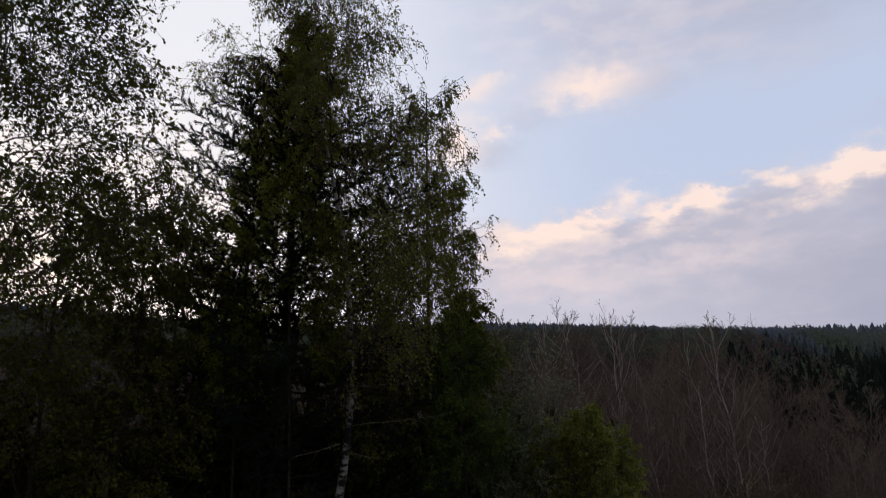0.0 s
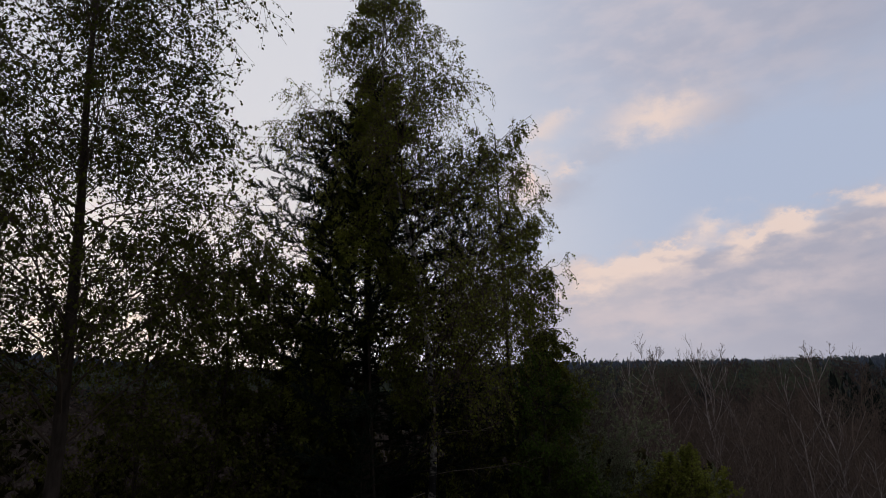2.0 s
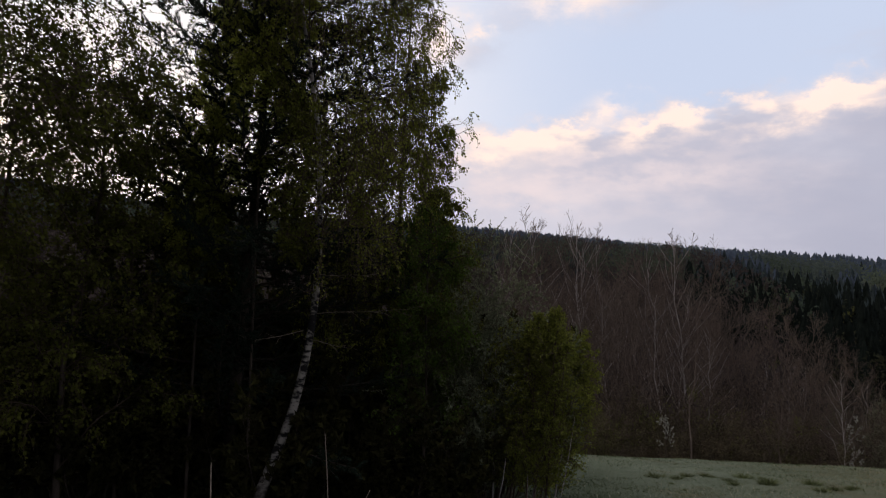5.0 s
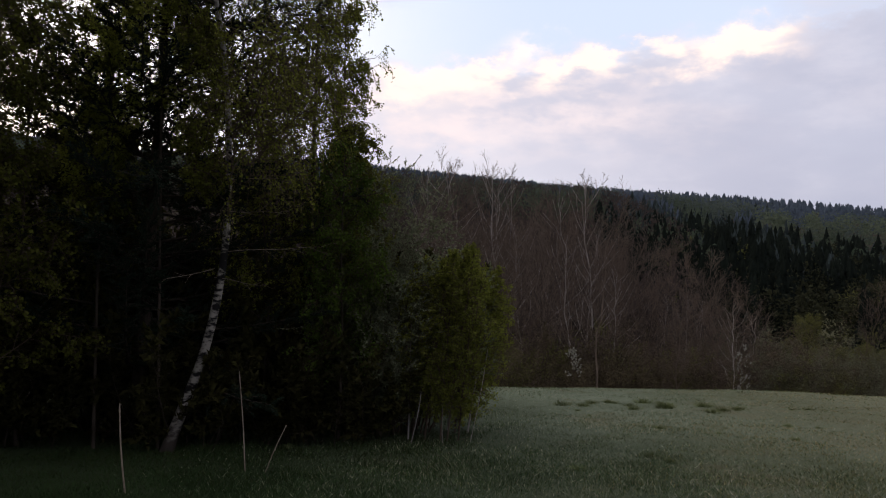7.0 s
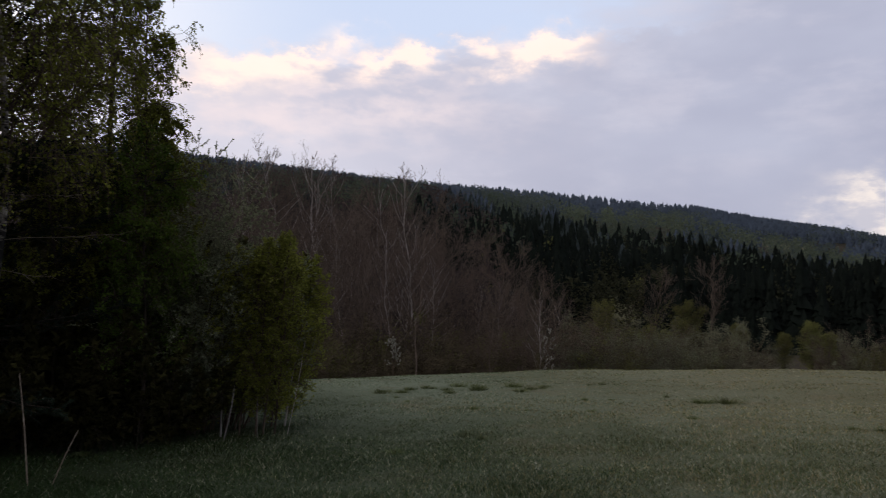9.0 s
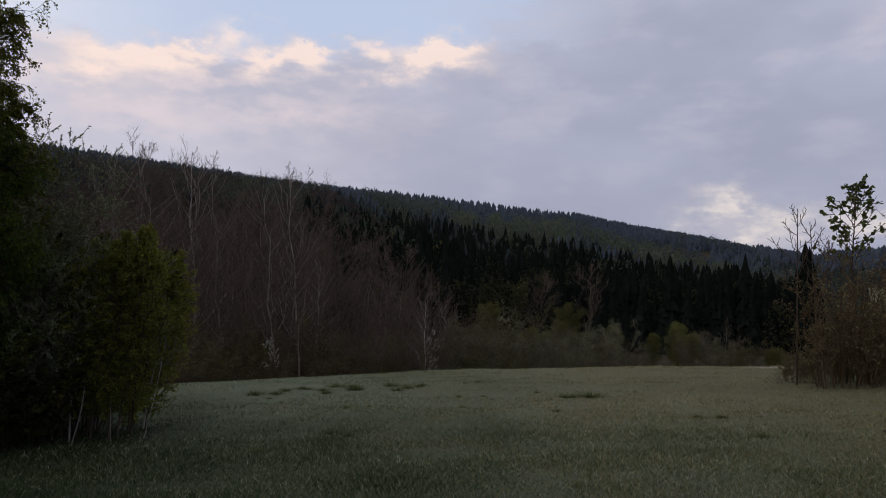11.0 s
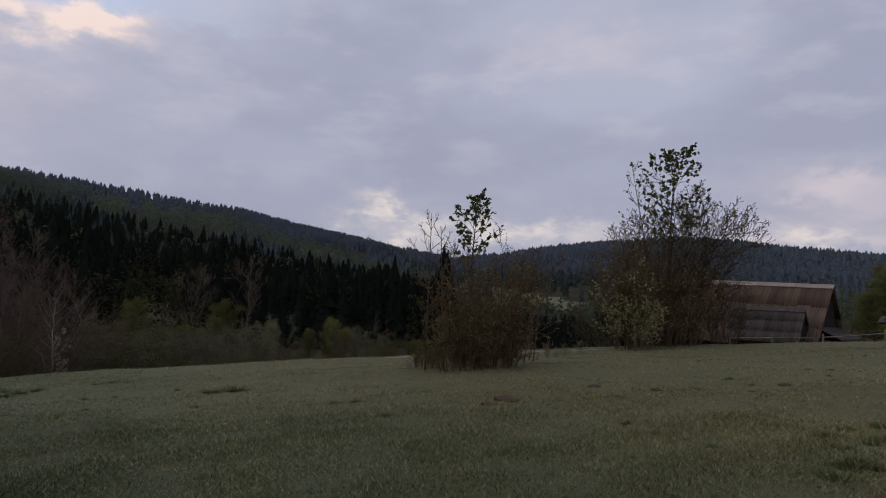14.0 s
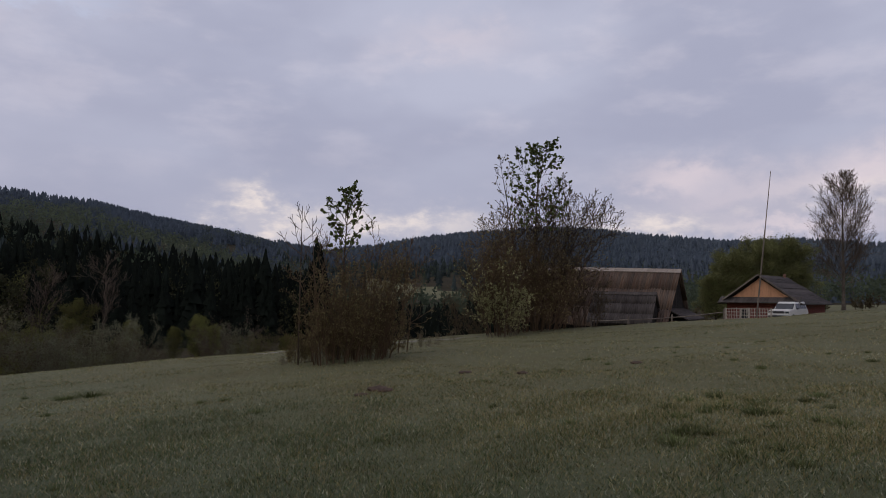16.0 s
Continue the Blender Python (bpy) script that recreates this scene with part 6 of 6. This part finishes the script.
sapling("blossom_sapling", at(24.2, 26.5), ray_mid(24.4, -4.6, 26.5), 0.015, "small white-flowering sapling at the meadow's rim", 0.25, 0.45, M_LEAF_BLOOM, 8, 640, (14, 5), 0.05, bend=0.5)
sapling("blossom_sapling", at(37.0, 45.0), ray_mid(37.2, -3.3, 45.0), 0.02, "small white-flowering sapling in the valley brush", 0.25, 0.7, M_LEAF_BLOOM, 6, 641, (14, 5), 0.07, bend=0.5)


def pale_track():
    """A strip of worn pale ground that follows the land behind the first thicket."""
    az = np.linspace(61, 79, 60)
    rc = np.interp(az, (61, 66, 72, 79), (31.0, 31.5, 31.5, 34.0))
    V = []
    for k, off in enumerate((-0.8, -0.3, 0.3, 0.8)):
        r = rc + off + 0.12 * np.sin(az * 2.1 + k)
        x, y = r * np.sin(np.radians(az)), r * np.cos(np.radians(az))
        V.append(np.stack([x, y, ground(x, y) + (0.012 if k in (1, 2) else -0.02)], 1))
    n = len(az)
    i = np.arange(n - 1)
    F = np.concatenate([np.stack([k * n + i, k * n + i + 1, (k + 1) * n + i + 1, (k + 1) * n + i], 1) for k in range(3)])
    ob = new("track", mesh_np("track", np.concatenate(V), F[:, ::-1], [M_PATH], smooth=True))
    tagged(ob, "pale worn track at the meadow's rim", "track", kind="structure")


pale_track()


def grass():
    rng = np.random.default_rng(600)

    def blades(az0, az1, r0, r1, n, h, name, label, mat):
        az = rng.uniform(az0, az1, n)
        r = np.sqrt(rng.uniform(r0 ** 2, r1 ** 2, n))
        x, y = r * np.sin(np.radians(az)), r * np.cos(np.radians(az))
        dens = np.sin(x * 1.3 + 2 * np.sin(y * 0.9)) * np.sin(y * 1.7 + 1.5 * np.sin(x * 0.7)) + 0.5 * np.sin(x * 4.1) * np.sin(y * 3.7)
        fade = np.clip((az1 - az) / 5.0, 0, 1) * np.clip((r - r0) / (0.4 * r0), 0.0, 1) if mat is M_EDGE else np.clip((r1 - r) / (0.35 * r1), 0, 1) * np.clip((r - r0) / (0.3 * r0) + (4 < r0 < 5), 0, 1)
        keep = rng.random(n) < np.clip(0.8 + 0.25 * dens, 0.4, 1) * fade
        x, y, dens = x[keep], y[keep], dens[keep]
        m = len(x)
        hh = h * rng.uniform(0.5, 1.3, m) * np.clip(0.9 + 0.25 * dens, 0.6, 1.3)
        a = rng.uniform(0, 6.28, m)
        lean = rng.uniform(0.2, 1.5, m) * hh
        b = rng.uniform(0, 6.28, m)
        wd = rng.uniform(0.0024, 0.005, m) * np.interp(np.hypot(x, y), (5, 12, 25, 50), (1.0, 1.7, 3.6, 7.0))
        z = ground(x, y) - 0.01
        p = np.stack([x, y, z], 1)
        sd = np.stack([np.cos(a), np.sin(a), 0 * a], 1) * wd[:, None]
        tip = p + np.stack([np.cos(b) * lean, np.sin(b) * lean, hh], 1)
        V = np.stack([p - sd, p + sd, tip], 1).reshape(-1, 3)
        F = [np.arange(m * 3).reshape(m, 3)]
        lean_to_dry = x - 0.6 * y + 4.0 * np.sin(x * 0.5) * np.sin(y * 0.4) + rng.normal(0, 3.5, m)
        slot = (lean_to_dry > 4.0).astype(int) if mat is M_BLADE else np.zeros(m, int)
        # Blades nearer the wood take the unfrosted, shade-darkened colour.
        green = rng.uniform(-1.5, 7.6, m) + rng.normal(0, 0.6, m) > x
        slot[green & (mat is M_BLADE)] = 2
        slot[(slot < 2) & (rng.random(m) < 0.3) & (mat is M_BLADE)] = 3
        slot[(slot < 2) & (rng.random(m) < 0.2) & (mat is M_BLADE)] = 4
        ob = new(name, mesh_np(name, V, F, [mat, M_BLADE_DRY, M_BLADE_GREEN, M_BLADE_MID, M_BLADE_PALE], slots=np.concatenate([slot] * len(F))))
        tagged(ob, label, "grass", kind="stuff")
    blades(-20, 112, 4.3, 12.0, 430000, 0.055, "meadow_grass", "short dewy meadow grass blades", M_BLADE)
    blades(-16, 112, 6.5, 19, 240000, 0.046, "meadow_grass", "short dewy meadow grass blades", M_BLADE)
    blades(-12, 112, 11, 36, 170000, 0.042, "meadow_grass", "short dewy meadow grass blades", M_BLADE)
    blades(14, 112, 22, 62, 110000, 0.036, "meadow_grass", "short dewy meadow grass blades", M_BLADE)
    blades(-180, 180, 0.4, 6, 26000, 0.05, "meadow_grass", "short dewy meadow grass blades", M_BLADE)
    blades(-46, 17, 7.6, 13, 30000, 0.08, "edge_grass", "longer grass along the wood's edge, darkened in colour for shade", M_EDGE)


grass()


def tussocks():
    """Coarse tufts that stand above the mown sward."""
    rng = np.random.default_rng(620)
    kinds = []
    for k in range(3):
        n = 170
        a, q = rng.uniform(0, 6.28, n), np.sqrt(rng.random(n)) * 0.16
        p = np.stack([np.cos(a) * q, np.sin(a) * q, 0 * a - 0.02], 1)
        out = np.stack([np.cos(a), np.sin(a), 0 * a], 1) * (q * rng.uniform(0.6, 1.6, n))[:, None] + rng.normal(0, 0.03, (n, 3)) * np.array([1, 1, 0])
        h = rng.uniform(0.05, 0.14, n)
        sd = np.stack([-np.sin(a), np.cos(a), 0 * a], 1) * 0.007
        tip = p + out + np.stack([0 * a, 0 * a, h], 1)
        V = np.stack([p - sd, p + sd, tip], 1).reshape(-1, 3)
        kinds.append(mesh_np("tuft", V, np.arange(n * 3).reshape(n, 3), [M_TUFT]))
    spots = [(az + rng.normal(0, 0.5), r + rng.normal(0, 0.4), rng.uniform(0.8, 1.6)) for az, r in ((23, 19.5), (24.5, 19), (26, 19.8), (28, 19.2), (29.2, 19.6), (30.5, 20), (32, 19.4), (33.4, 19.8), (35, 19.6), (36.2, 20.4), (48.6, 17.2), (49.2, 17.4), (47.8, 17.1), (30, 20.6), (27.4, 20.5), (34.2, 18.8))]
    spots += [(rng.uniform(0, 108), rng.uniform(6.5, 22), rng.uniform(0.3, 0.65)) for _ in range(60)]
    spots += [(100.0 + rng.normal(0, 4.0), 9.0 + rng.normal(0, 1.2), rng.uniform(0.45, 0.95)) for _ in range(26)]
    for i, (az, r, s) in enumerate(spots):
        ob = new("grass_tussock", kinds[i % 3])
        ob.matrix_basis = upright_at(az, r, rng.uniform(0, 6), s)
        tagged(ob, "dark green tuft standing above the short grass", "grass tuft", "tufts in the meadow")


tussocks()
